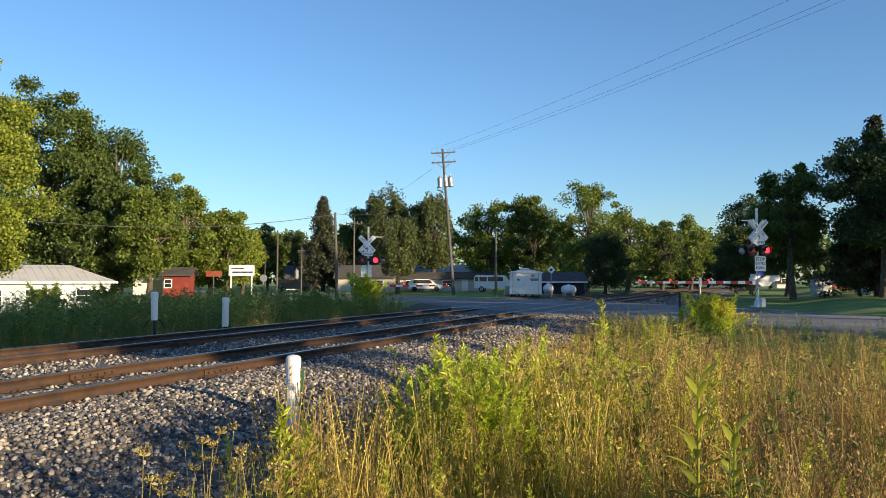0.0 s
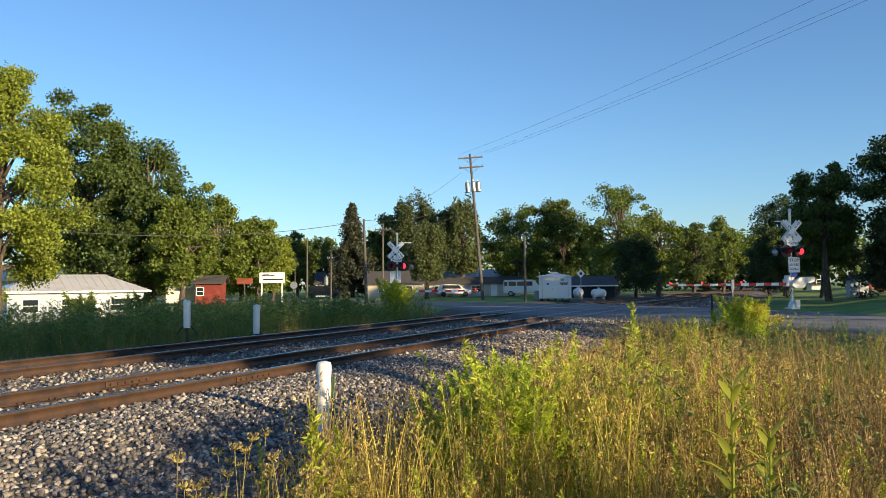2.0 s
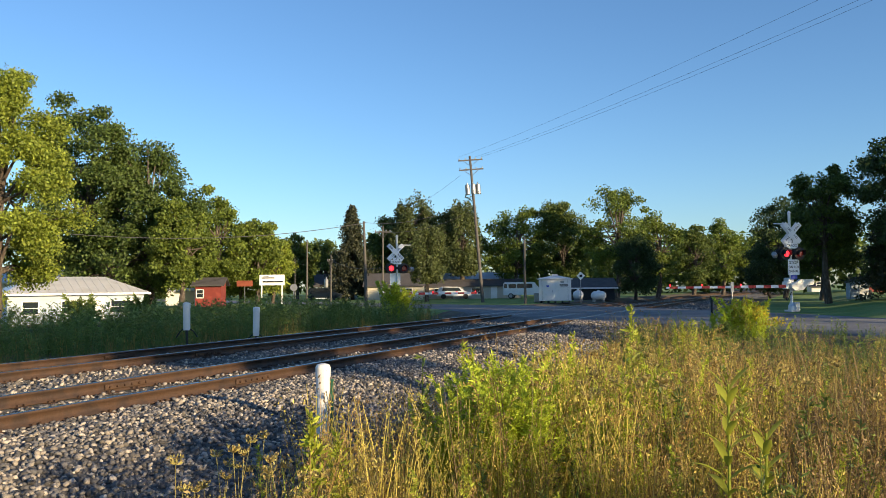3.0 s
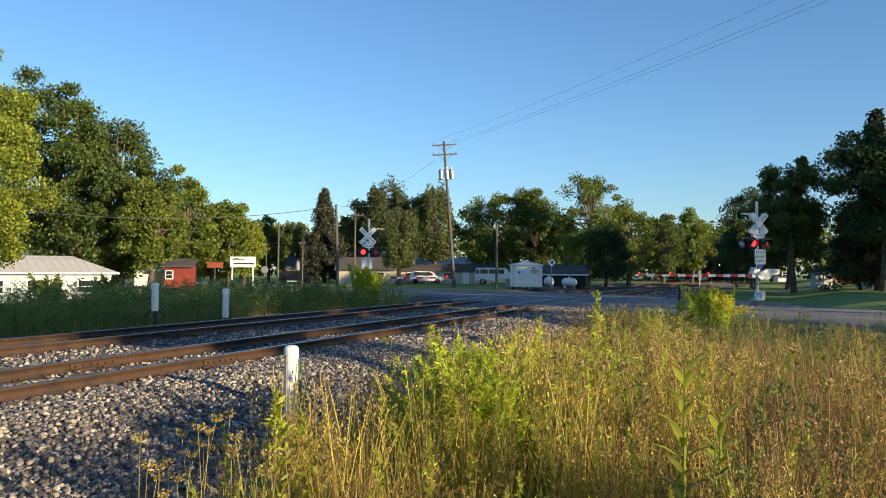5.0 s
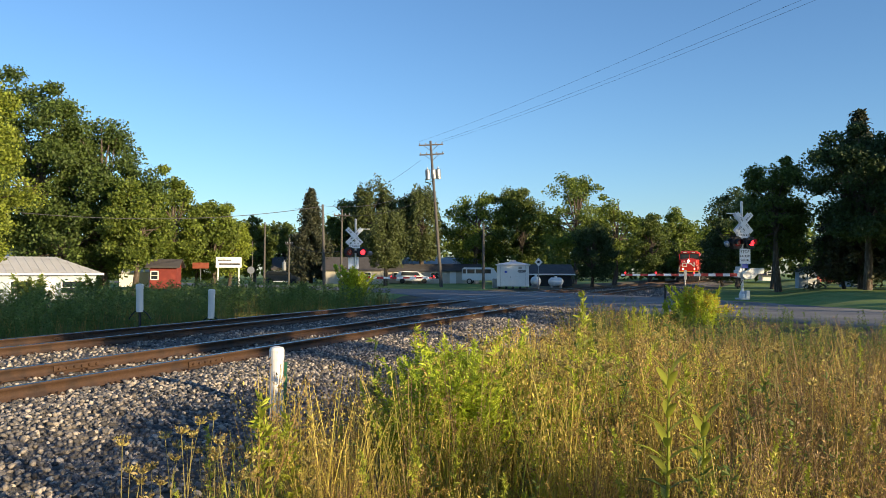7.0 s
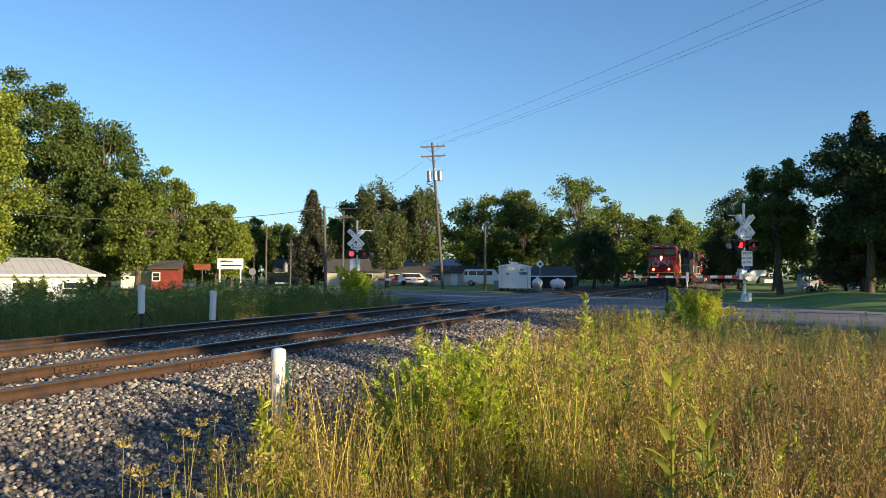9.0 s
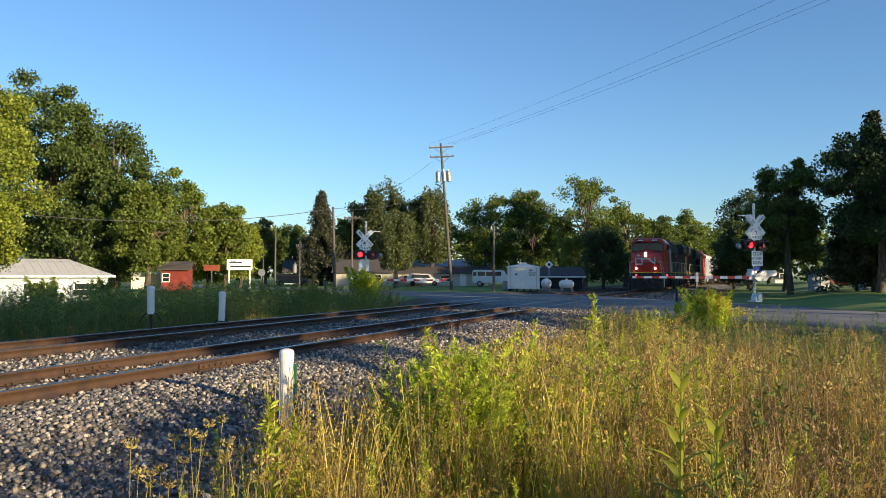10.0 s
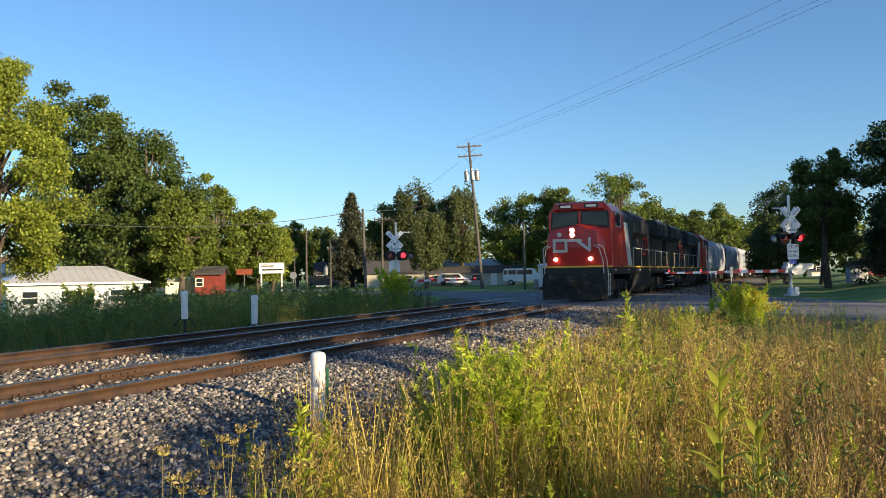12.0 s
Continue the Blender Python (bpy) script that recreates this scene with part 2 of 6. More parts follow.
def along(s, n=0.0):
    """World x, y and heading at s metres along the line through the camera's foot, n metres to its right."""
    u = min(max((s - BEND0) / (BEND1 - BEND0), 0.0), 1.0)
    h = HEAD0 + (HEAD1 - HEAD0) * u
    x, y = math.sin(HEAD0) * min(s, BEND0), math.cos(HEAD0) * min(s, BEND0)
    if s > BEND0:
        k = 8
        ds = (min(s, BEND1) - BEND0) / k
        for i in range(k):
            g = HEAD0 + (HEAD1 - HEAD0) * ((i + 0.5) * ds / (BEND1 - BEND0))
            x, y = x + math.sin(g) * ds, y + math.cos(g) * ds
        if s > BEND1:
            x, y = x + math.sin(h) * (s - BEND1), y + math.cos(h) * (s - BEND1)
    return x + n * math.cos(h), y - n * math.sin(h), h


def on_track(s, n, z=0.0, flip=False):
    x, y, h = along(s, n)
    return pose(x, y, z, 0, 0, -math.degrees(h) + (180 if flip else 0))


def road_centre(y):
    """The road's centre line, as x for a world y."""
    if y > 50:
        return 4.77 - 0.351 * (y - 50) - 0.42 * (max(0, y - 50) ** 2 / 12 / 2 if y < 62 else y - 56)
    return 7.4 - 0.351 * (y - 42.5)


def road_half(y):
    d = abs(y - 43)
    return 3.6 + 2.4 * max(0.0, 1 - max(0.0, d - 6) / 14)


def smooth01(a, b, v):
    u = min(max((v - a) / (b - a), 0.0), 1.0)
    return u * u * (3 - 2 * u)


def ground_z(x, y):
    """Height of the ground sheet: ballast bed, shoulders, verge, lawn and the ramp at the crossing."""
    s = x * math.sin(HEAD0) + y * math.cos(HEAD0)
    n = x * math.cos(HEAD0) - y * math.sin(HEAD0)
    if s > BEND0:
        d = s - BEND0
        n -= (d * d / 60 if d < 30 else 15 + (d - 30)) * (HEAD1 - HEAD0)
    bed = smooth01(-4.7, -7.1, n) * smooth01(-17.2, -15.0, n)
    low = -0.46 if n > -11 else -0.55
    low += 0.06 * noise.noise((x * 0.35, y * 0.35, 0.0))
    low += 0.5 * smooth01(2.0, 7.0, n) * smooth01(18.0, 32.0, s)
    low -= 0.75 * smooth01(-24, -34, n) * smooth01(44, 30, s)
    low += 0.52 * smooth01(-15.5, -18, n) * smooth01(48, 60, s)
    z = low + (-0.19 - low) * bed
    ride = abs(x - road_centre(y)) * 0.944
    flat = smooth01(road_half(y) + 3.0, road_half(y) + 0.2, ride)
    return z + (-0.06 - z) * flat


# ---- ground, road ----
def spaced(lo, hi, fine_lo, fine_hi, step, grow=1.35):
    mid = list(np.arange(fine_lo, fine_hi, step))
    up, st = [fine_hi], step
    while up[-1] < hi:
        st *= grow
        up.append(up[-1] + st)
    down, st = [fine_lo], step
    while down[-1] > lo:
        st *= grow
        down.append(down[-1] - st)
    return np.array(sorted(set(down[1:] + mid + up)))


def build_ground():
    ns, ss = spaced(-900, 900, -40, 30, 0.45), spaced(-400, 2500, -4, 80, 0.9)
    verts, mats = [], []
    for s in ss:
        for n in ns:
            x, y, _ = along(s, n) if s > 0 else (s * math.sin(HEAD0) + n * math.cos(HEAD0), s * math.cos(HEAD0) - n * math.sin(HEAD0), 0)
            verts.append((x, y, ground_z(x, y)))
    w = len(ns)
    faces = [(j * w + i, j * w + i + 1, (j + 1) * w + i + 1, (j + 1) * w + i) for j in range(len(ss) - 1) for i in range(w - 1)]
    ob = np_object("ground", verts, faces, M["soil"], smooth=True)
    ob.data.materials.append(M["bed"])
    ob.data.materials.append(M["lawn"])
    idx = []
    for j in range(len(ss) - 1):
        for i in range(w - 1):
            n, s = (ns[i] + ns[i + 1]) / 2, (ss[j] + ss[j + 1]) / 2
            x, y = verts[j * w + i][:2]
            east = x > road_centre(y) + road_half(y) + 0.4 and y > -10
            idx.append(1 if -16.8 < n < -4.75 else 2 if (east and n > -3) or (n < -19 and s > 44) or n < -60 or n > 30 else 0)
    ob.data.polygons.foreach_set("material_index", idx)
    return tagged(ob, "uneven ground with ballast bed, dry soil and mown grass", "ground", kind="structure")


def build_road():
    ys = np.arange(-60, 320, 1.5)
    verts, faces = [], []
    for y in ys:
        c, h = road_centre(y), road_half(y)
        for k in (-1.03, -1.0, -0.5, 0.0, 0.5, 1.0, 1.03):
            zz = -0.014 + 0.02 * (1 - k * k) * smooth01(14, 26, abs(y - 46)) - (0.12 if abs(k) > 1.01 else 0)
            verts.append((c + k * h * 0.944, y + k * h * 0.33, zz))
    for j in range(len(ys) - 1):
        for i in range(6):
            faces.append((j * 7 + i, j * 7 + i + 1, (j + 1) * 7 + i + 1, (j + 1) * 7 + i))
    ob = np_object("road", verts, faces, M["asphalt"], smooth=False)
    return tagged(ob, "worn grey asphalt road over the tracks", "road", kind="structure")


build_ground()
build_road()


# ---- the two tracks ----
RAIL = [(-0.07, -0.175), (0.07, -0.175), (0.07, -0.163), (0.012, -0.145), (0.009, -0.05), (0.036, -0.04), (0.036, -0.006),
        (0.028, 0.0), (-0.028, 0.0), (-0.036, -0.006), (-0.036, -0.04), (-0.009, -0.05), (-0.012, -0.145), (-0.07, -0.163)]


def sweep(name, outline, s_list, n, material, parent, top=None):
    """A profile of (n, z) carried along the track."""
    verts, faces, k = [], [], len(outline)
    for s in s_list:
        for dn, z in outline:
            x, y, _ = along(s, n + dn)
            verts.append((x, y, z))
    for j in range(len(s_list) - 1):
        for i in range(k):
            faces.append((j * k + i, j * k + (i + 1) % k, (j + 1) * k + (i + 1) % k, (j + 1) * k + i))
    ob = np_object(name, verts, faces, material, parent)
    if top is not None:
        ob.data.materials.append(top)
        ob.data.polygons.foreach_set("material_index", [1 if i in (6, 7, 8) else 0 for j in range(len(s_list) - 1) for i in range(k)])
    return ob


def tie_mesh():
    bm = bmesh.new()
    box(bm, 0, 0, -0.27, 2.6, 0.22, 0.17, 0.012)
    me = bpy.data.meshes.new("tie")
    bm.to_mesh(me)
    bm.free()
    me.materials.append(M["tie"])
    bm = bmesh.new()
    box(bm, 0, 0, -0.181, 0.36, 0.19, 0.018, 0.004)
    for dx in (-0.1, 0.1):
        for dy in (-0.05, 0.05):
            box(bm, dx, dy, -0.163, 0.03, 0.03, 0.04)
    pl = bpy.data.meshes.new("tie_plate")
    bm.to_mesh(pl)
    bm.free()
    pl.materials.append(M["rust"])
    return me, pl


TIE, PLATE = tie_mesh()


def build_track(n, joints):
    top = thing("railway_track", Matrix.Identity(4), "rusty steel railway track on wooden ties in grey ballast", "railway track", "two tracks at the crossing")
    ss = list(np.arange(-14, 40, 6.0)) + list(np.arange(40, 74, 3.0)) + [110, 170, 260, 420]
    for side in (-1, 1):
        rail = sweep("rail", RAIL, ss, n + side * GAUGE / 2, M["rust"], top, M["railtop"])
        tagged(rail, "rusty rail with a polished head")
        for js in joints:
            bm = bmesh.new()
            for d in (-1, 1):
                box(bm, d * 0.032, 0, -0.095, 0.028, 0.9, 0.085, 0.006)
                for k in range(6):
                    rod(bm, (d * 0.046, -0.375 + 0.15 * k, -0.095), (d * 0.075, -0.375 + 0.15 * k, -0.095), 0.019, seg=6)
            bar = part("joint_bar", bm, M["rust"], top, "bolted joint bar")
            bar.matrix_basis = on_track(js + side * 0.6, n + side * GAUGE / 2)
    s = 2.0
    while s < 92:
        if not 34 < s < 56:
            m = on_track(s + random.uniform(-0.03, 0.03), n, random.uniform(-0.006, 0.006))
            a = new("tie", TIE)
            a.parent, a.matrix_basis = top, m
            for side in (-1, 1):
                b = new("tie_plate", PLATE)
                b.parent, b.matrix_basis = top, m @ pose(side * GAUGE / 2, 0, 0)
        s += 0.52
    return top


build_track(NEAR, (10.3, 21.8, 29.0))
build_track(FAR, (14.5, 26.0))


# ---- crossing surface: panels between and beside the rails ----
def build_panels():
    for n in (NEAR, FAR):
        top = thing("crossing_panels", Matrix.Identity(4), "dark rubber and asphalt crossing panels between the rails", "crossing surface", kind="structure")
        off = (NEAR - n) * 0.95
        for k in range(9):
            s0 = 33.2 + off + k * 2.2
            for lo, hi in ((-GAUGE / 2 + 0.10, 0.0), (0.012, GAUGE / 2 - 0.10)):
                bm = bmesh.new()
                box(bm, (lo + hi) / 2, 0, -0.055, hi - lo, 2.18, 0.11, 0.008)
                p = part("panel", bm, M["panel"], top)
                p.matrix_basis = on_track(s0 + 1.1, n, -0.004)


build_panels()


# ---- the crossing signals ----
def lamp_unit(parent, x, z, face):
    """Hooded lamp: black round backing, hood, and a lens that turns its lit face out and in."""
    y = face * 0.16
    made("lamp_backing", M["black"], lambda bm: lathe(bm, [(0.29, -0.012), (0.3, 0), (0.29, 0.012)], seg=24, m=pose(x, y, z, 90)), parent)
    made("lamp_housing", M["black"], lambda bm: lathe(bm, [(0.09, -0.11), (0.155, -0.04), (0.165, 0.0)], seg=16, m=pose(x, y - face * 0.02, z, -90 if face > 0 else 90)), parent)
    bm = bmesh.new()
    prev = None
    for i in range(11):
        a = radians(-20 + i * 22)
        ln = 0.28 if 2 < i < 8 else 0.2
        pts = [bm.verts.new((x + r * math.cos(a), y + face * d, z + r * math.sin(a))) for r, d in ((0.165, 0.0), (0.165, ln), (0.175, ln), (0.175, 0.0))]
        if prev:
            for k in range(4):
                bm.faces.new((prev[k], prev[(k + 1) % 4], pts[(k + 1) % 4], pts[k]))
        prev = pts
    part("lamp_hood", bm, M["black"], parent)
    bm = bmesh.new()
    lathe(bm, [(0.12, -0.018), (0.15, -0.008), (0.15, 0.008), (0.12, 0.018)], seg=20, m=pose(0, 0, 0, 90))
    lens = part("lens", bm, M["redlamp"], parent, "red signal lens, lit on one face", smooth=False)
    lens.data.materials.append(M["redglow"])
    lens.data.polygons.foreach_set("material_index", [1 if p.center.y < -0.009 else 0 for p in lens.data.polygons])
    lens.matrix_basis = pose(x, y + face * 0.05, z)
    return lens


def crossing_signal(m, arm, label):
    top = thing("crossing_signal", m, label, "crossing signal", "crossing signals")

    def mast(bm):
        rod(bm, (0, 0, 0.3), (0, 0, 4.5), 0.062, seg=14)
        lathe(bm, [(0.07, 4.48), (0.08, 4.5), (0.06, 4.56), (0.015, 4.6)], seg=14)
    made("mast", M["alum"], mast, top, "aluminium mast")

    def base(bm):
        box(bm, 0, 0, 0.04, 0.46, 0.46, 0.08, 0.01)
        lathe(bm, [(0.17, 0.08), (0.16, 0.25), (0.10, 0.36), (0.09, 0.42)], seg=14)
        box(bm, 0.15, -0.12, 0.24, 0.24, 0.2, 0.36, 0.02)
    made("base", M["alum"], base, top, "cast base with junction box")
    for face in (-1, 1):
        for tilt, word in ((45, "RAILROAD"), (-45, "CROSSING")):
            yy = face * (0.085 + (0.006 if tilt > 0 else 0.0))
            bm = bmesh.new()
            box(bm, 0, 0, 0, 1.22, 0.004, 0.23, 0.0)
            blade = part("crossbuck_blade", bm, M["signwhite"], top, "white crossbuck blade")
            blade.matrix_basis = pose(0.08, yy, 3.58, 0, -tilt, 0)
            if word:
                turn = pose(0, -0.004, 0, 90) if face < 0 else pose(0, 0.004, 0, 90, 0, 180)
                if tilt > 0:
                    for half, wd in ((-0.36, "RAIL"), (0.36, "ROAD")):
                        lettering(wd, 0.145, M["black"], blade, pose(half if face < 0 else -half, 0, 0) @ turn)
                else:
                    lettering(word, 0.145, M["black"], blade, turn)
        bm = bmesh.new()
        box(bm, 0.06, face * 0.08, 3.0, 0.62, 0.004, 0.24)
        box(bm, 0.06, face * 0.08, 3.19, 0.34, 0.004, 0.16)
        tr = part("track_count_sign", bm, M["signwhite"], top, "white plate reading 2 TRACKS")
        t2 = pose(0.06, face * 0.086, 0, 90, 0, 0 if face < 0 else 180)
        lettering("TRACKS", 0.15, M["black"], tr, pose(0, 0, 3.0) @ t2)
        lettering("2", 0.2, M["black"], tr, pose(0, 0, 3.2) @ t2)

    def crossarm(bm):
        rod(bm, (-0.85, 0, 2.66), (0.62, 0, 2.66), 0.028, seg=8)
        box(bm, 0, 0, 2.66, 0.18, 0.18, 0.16, 0.01)
    made("crossarm", M["black"], crossarm, top, "black lamp crossarm")
    lenses = [lamp_unit(top, x, 2.64, face) for face in (-1, 1) for x in (-0.38, 0.38)]
    made("bell", M["galv"], lambda bm: lathe(bm, [(0.03, -0.1), (0.13, -0.08), (0.16, 0.0), (0.13, 0.06), (0.05, 0.1)], seg=16, m=pose(-0.86, -0.02, 2.58, 70, 0, 20)), top, "grey signal bell", smooth=True)

    def stop(bm):
        box(bm, 0.1, -0.085, 2.02, 0.62, 0.004, 0.7)
    st = made("stop_sign_plate", M["signwhite"], stop, top, "white plate reading STOP ON RED SIGNAL")
    for txt, z, sz in (("STOP", 2.22, 0.21), ("ON RED", 2.02, 0.155), ("SIGNAL", 1.83, 0.155)):
        lettering(txt, sz, M["black"], st, pose(0.1, -0.09, z, 90))
    made("notice_plate", M["blue"], lambda bm: box(bm, 0.1, -0.087, 1.56, 0.34, 0.006, 0.2), top, "small blue notice plate")

    def light_bar(bm):
        rod(bm, (0, 0, 4.0), (-0.72, 0, 4.0), 0.022, seg=6)
        box(bm, -0.6, 0, 4.0, 0.5, 0.07, 0.05, 0.01)
    made("side_arm", M["white"], light_bar, top, "white side arm")

    def mech(bm):
        box(bm, 0.0, 0.14, 1.28, 0.34, 0.34, 0.52, 0.03)
        box(bm, -0.26, 0.02, 1.2, 0.2, 0.3, 0.34, 0.02)
    made("gate_mechanism", M["alum"], mech, top, "grey gate mechanism box")
    made("counterweight", M["cream"], lambda bm: prism(bm, [(0.0, 0.95), (0.42, 0.98), (0.62, 1.18), (0.98, 1.22), (1.02, 1.28), (1.02, 1.44), (0.98, 1.47), (0.3, 1.47), (0.1, 1.36), (-0.2, 1.26), (-0.2, 1.08)], -0.30, -0.16, "y"), top, "cream counterweight arm")

    def cable(bm):
        pts = [Vector((-0.32 - 0.12 * math.sin(i / 8 * math.pi), -0.05, 1.05 - 0.45 * math.sin(i / 8 * math.pi) + i * -0.0)) + Vector((i * 0.035, 0, -0.02 * i)) for i in range(9)]
        for a, b in zip(pts, pts[1:]):
            rod(bm, a, b, 0.018, seg=6)
    made("cable", M["black"], cable, top, "black looping cable")
    seg, x0 = 0.40, -0.35
    k = int(arm / seg)

    def white_arm(bm):
        prism(bm, [(x0, 1.08), (x0, 1.22), (x0 - arm, 1.19), (x0 - arm, 1.11)], -0.26, -0.20, "y")
    boom = made("gate_arm", M["signwhite"], white_arm, top, "lowered red and white striped gate arm")
    for i in range(0, k, 2):
        bm = bmesh.new()
        a = x0 - (i + 0.4) * seg
        w = 0.07 - 0.03 * i / k
        box(bm, a - seg / 2, -0.23, 1.15, seg, 0.068, 2 * w + 0.004)
        part("red_stripe", bm, M["signred"], boom)
    for fr in (0.4, 0.72, 0.97):
        x = x0 - arm * fr
        lamp = made("gate_lamp", M["redglow"], lambda bm: lathe(bm, [(0.03, 0), (0.036, 0.02), (0.034, 0.06), (0.014, 0.075)], x, -0.23, 10), boom, "small lit red gate lamp")
        lamp.location.z = 1.21
    return top, lenses


SIGNAL_NEAR, LENS_NEAR = crossing_signal(pose(14.55, 37.0, 0.12, 0, 0, 19), 6.3, "crossing signal with crossbuck, flashing red lamps and lowered gate")
SIGNAL_FAR, LENS_FAR = crossing_signal(pose(-4.35, 46.5, -0.1, 0, 0, 196), 4.6, "crossing signal with crossbuck and lowered gate beyond the tracks")


# ---- the train: two red and black locomotives, grey hoppers ----
SPEED, NOSE_END = 18.0, 36.2


def truck_frame(bm, y, axles):
    ln = 1.9 * (axles - 1) / 2 + 0.75
    for sx in (-1, 1):
        prism(bm, [(y - ln, 0.62), (y - ln, 0.86), (y - ln * 0.6, 0.98), (y + ln * 0.6, 0.98), (y + ln, 0.86), (y + ln, 0.62), (y + ln * 0.7, 0.5), (y - ln * 0.7, 0.5)], sx * 1.12 - 0.06, sx * 1.12 + 0.06)
        for k in range(axles):
            ya = y + (k - (axles - 1) / 2) * 1.9
            box(bm, sx * 1.17, ya, 0.55, 0.2, 0.36, 0.4, 0.03)
            rod(bm, (sx * 1.2, ya + 0.45, 0.5), (sx * 1.2, ya + 0.45, 0.95), 0.09, seg=8)


def axle(parent, y, r=0.53):
    bm = bmesh.new()
    rod(bm, (-0.9, 0, 0), (0.9, 0, 0), 0.09, seg=10)
    for sx in (-1, 1):
        turn = pose(sx * GAUGE / 2, 0, 0, 0, 90 * sx, 0)
        lathe(bm, [(r + 0.028, -0.06), (r + 0.026, -0.035), (r, -0.03), (r - 0.006, 0.06), (r - 0.07, 0.06), (r - 0.09, 0.02), (0.16, 0.0), (0.13, 0.09)], seg=24, m=turn)
    w = part("wheelset", bm, M["grime"], parent, "steel wheelset")
    w.location = (0, y, r)
    return w


def locomotive(label):
    top = thing("locomotive", Matrix.Identity(4), label, "locomotive", "train")

    def pilot(bm):
        prism(bm, [(-1.5, 0.14), (1.5, 0.14), (1.52, 0.75), (1.45, 1.3), (-1.45, 1.3), (-1.52, 0.75)], -0.75, -0.35, "y")
        prism(bm, [(-1.45, 0.12), (1.45, 0.12), (1.2, 0.8), (-1.2, 0.8)], -0.36, -0.12, "y")
        box(bm, 0, 0.1, 0.85, 0.36, 0.9, 0.3, 0.05)
    made("pilot", M["grime"], pilot, top, "black pilot plow and coupler")
    for sx in (-1, 1):
        def steps(bm):
            for k in range(4):
                box(bm, sx * 1.36, -0.95, 0.35 + 0.3 * k, 0.3, 0.42, 0.03, 0.004)
            box(bm, sx * 1.52, -0.74, 0.8, 0.03, 0.05, 1.05)
            box(bm, sx * 1.52, -1.18, 0.8, 0.03, 0.05, 1.05)
        made("steps", M["stripe"], steps, top, "white edged side steps")

        def rail(bm):
            pts = [(1.18, -0.12, 2.62), (1.42, -0.3, 2.5), (1.5, -0.62, 1.9), (1.53, -0.72, 1.2), (1.53, -0.72, 0.45)]
            for a, b in zip(pts, pts[1:]):
                rod(bm, (sx * a[0], a[1], a[2]), (sx * b[0], b[1], b[2]), 0.028, seg=6)
            pts = [(1.02, -0.12, 2.6), (1.26, -0.15, 2.45), (1.38, -0.35, 1.85), (1.4, -0.4, 1.3)]
            for a, b in zip(pts, pts[1:]):
                rod(bm, (sx * a[0], a[1], a[2]), (sx * b[0], b[1], b[2]), 0.022, seg=6)
        made("handrail", M["stripe"], rail, top, "white front handrail")

    def sill(bm):
        box(bm, 0, -11.2, 1.43, 3.0, 21.6, 0.34, 0.02)
    made("underframe", M["black"], sill, top, "black underframe")
    for sx in (-1, 1):
        made("sill_stripe", M["yellow"], lambda bm: box(bm, sx * 1.507, -11.2, 1.63, 0.012, 21.4, 0.07), top, "yellow sill stripe")
    made("sill_stripe", M["yellow"], lambda bm: box(bm, 0, -0.392, 1.63, 2.7, 0.012, 0.08), top, "yellow sill stripe")

    def nose(bm):
        lo = [(-1.28, -0.40, 1.60), (1.28, -0.40, 1.60), (1.40, -1.9, 1.60), (-1.40, -1.9, 1.60)]
        mid = [(-1.24, -0.22, 2.5), (1.24, -0.22, 2.5), (1.40, -1.9, 2.5), (-1.40, -1.9, 2.5)]
        hi = [(-1.12, -0.30, 3.28), (1.12, -0.30, 3.28), (1.42, -1.95, 3.50), (-1.42, -1.95, 3.50)]
        rows = [[bm.verts.new(p) for p in r] for r in (lo, mid, hi)]
        ridge = [bm.verts.new(p) for p in ((0, -0.36, 3.56), (0, -1.95, 3.72))]
        for a, b in zip(rows, rows[1:]):
            for i in range(4):
                bm.faces.new((a[i], a[(i + 1) % 4], b[(i + 1) % 4], b[i]))
        h = rows[2]
        bm.faces.new((h[0], h[1], ridge[0]))
        bm.faces.new((h[1], h[2], ridge[1], ridge[0]))
        bm.faces.new((h[2], h[3], ridge[1]))
        bm.faces.new((h[3], h[0], ridge[0], ridge[1]))
        bm.faces.new(rows[0][::-1])
        bmesh.ops.bevel(bm, geom=list(bm.edges), offset=0.03, segments=1, affect="EDGES")
    made("nose", M["red"], nose, top, "glossy red nose")

    def cab(bm):
        prism(bm, [(-1.54, 1.60), (1.54, 1.60), (1.54, 4.28), (1.22, 4.66), (0.7, 4.76), (-0.7, 4.76), (-1.22, 4.66), (-1.54, 4.28)], -4.6, -1.75, "y")
        bmesh.ops.bevel(bm, geom=list(bm.edges), offset=0.03, segments=1, affect="EDGES")
        prism(bm, [(-1.75, 4.32), (-1.52, 4.40), (-1.52, 4.66), (-1.75, 4.74)], -1.2, 1.2)
    made("cab", M["red"], cab, top, "red crew cab")
    for sx in (-1, 1):
        def shield(bm):
            c = [(sx * 0.12, -1.735, 3.68), (sx * 1.36, -1.735, 3.55), (sx * 1.32, -1.735, 4.22), (sx * 0.12, -1.735, 4.26)]
            prism(bm, [(p[0], p[2]) for p in c], -1.745, -1.72, "y")
        made("windshield", M["glass"], shield, top, "dark windshield")
        made("windshield_gasket", M["black"], lambda bm: prism(bm, [(sx * 0.06, 3.60), (sx * 1.43, 3.47), (sx * 1.38, 4.28), (sx * 0.06, 4.32)], -1.752, -1.738, "y"), top, "black window gasket")
        nb = made("number_board", M["black"], lambda bm: box(bm, sx * 0.62, -1.50, 4.53, 0.66, 0.03, 0.20), top, "black number board with pale bars")
        made("pale_bar", M["cream"], lambda bm: box(bm, sx * 0.62, -1.482, 4.53, 0.5, 0.012, 0.11), nb)
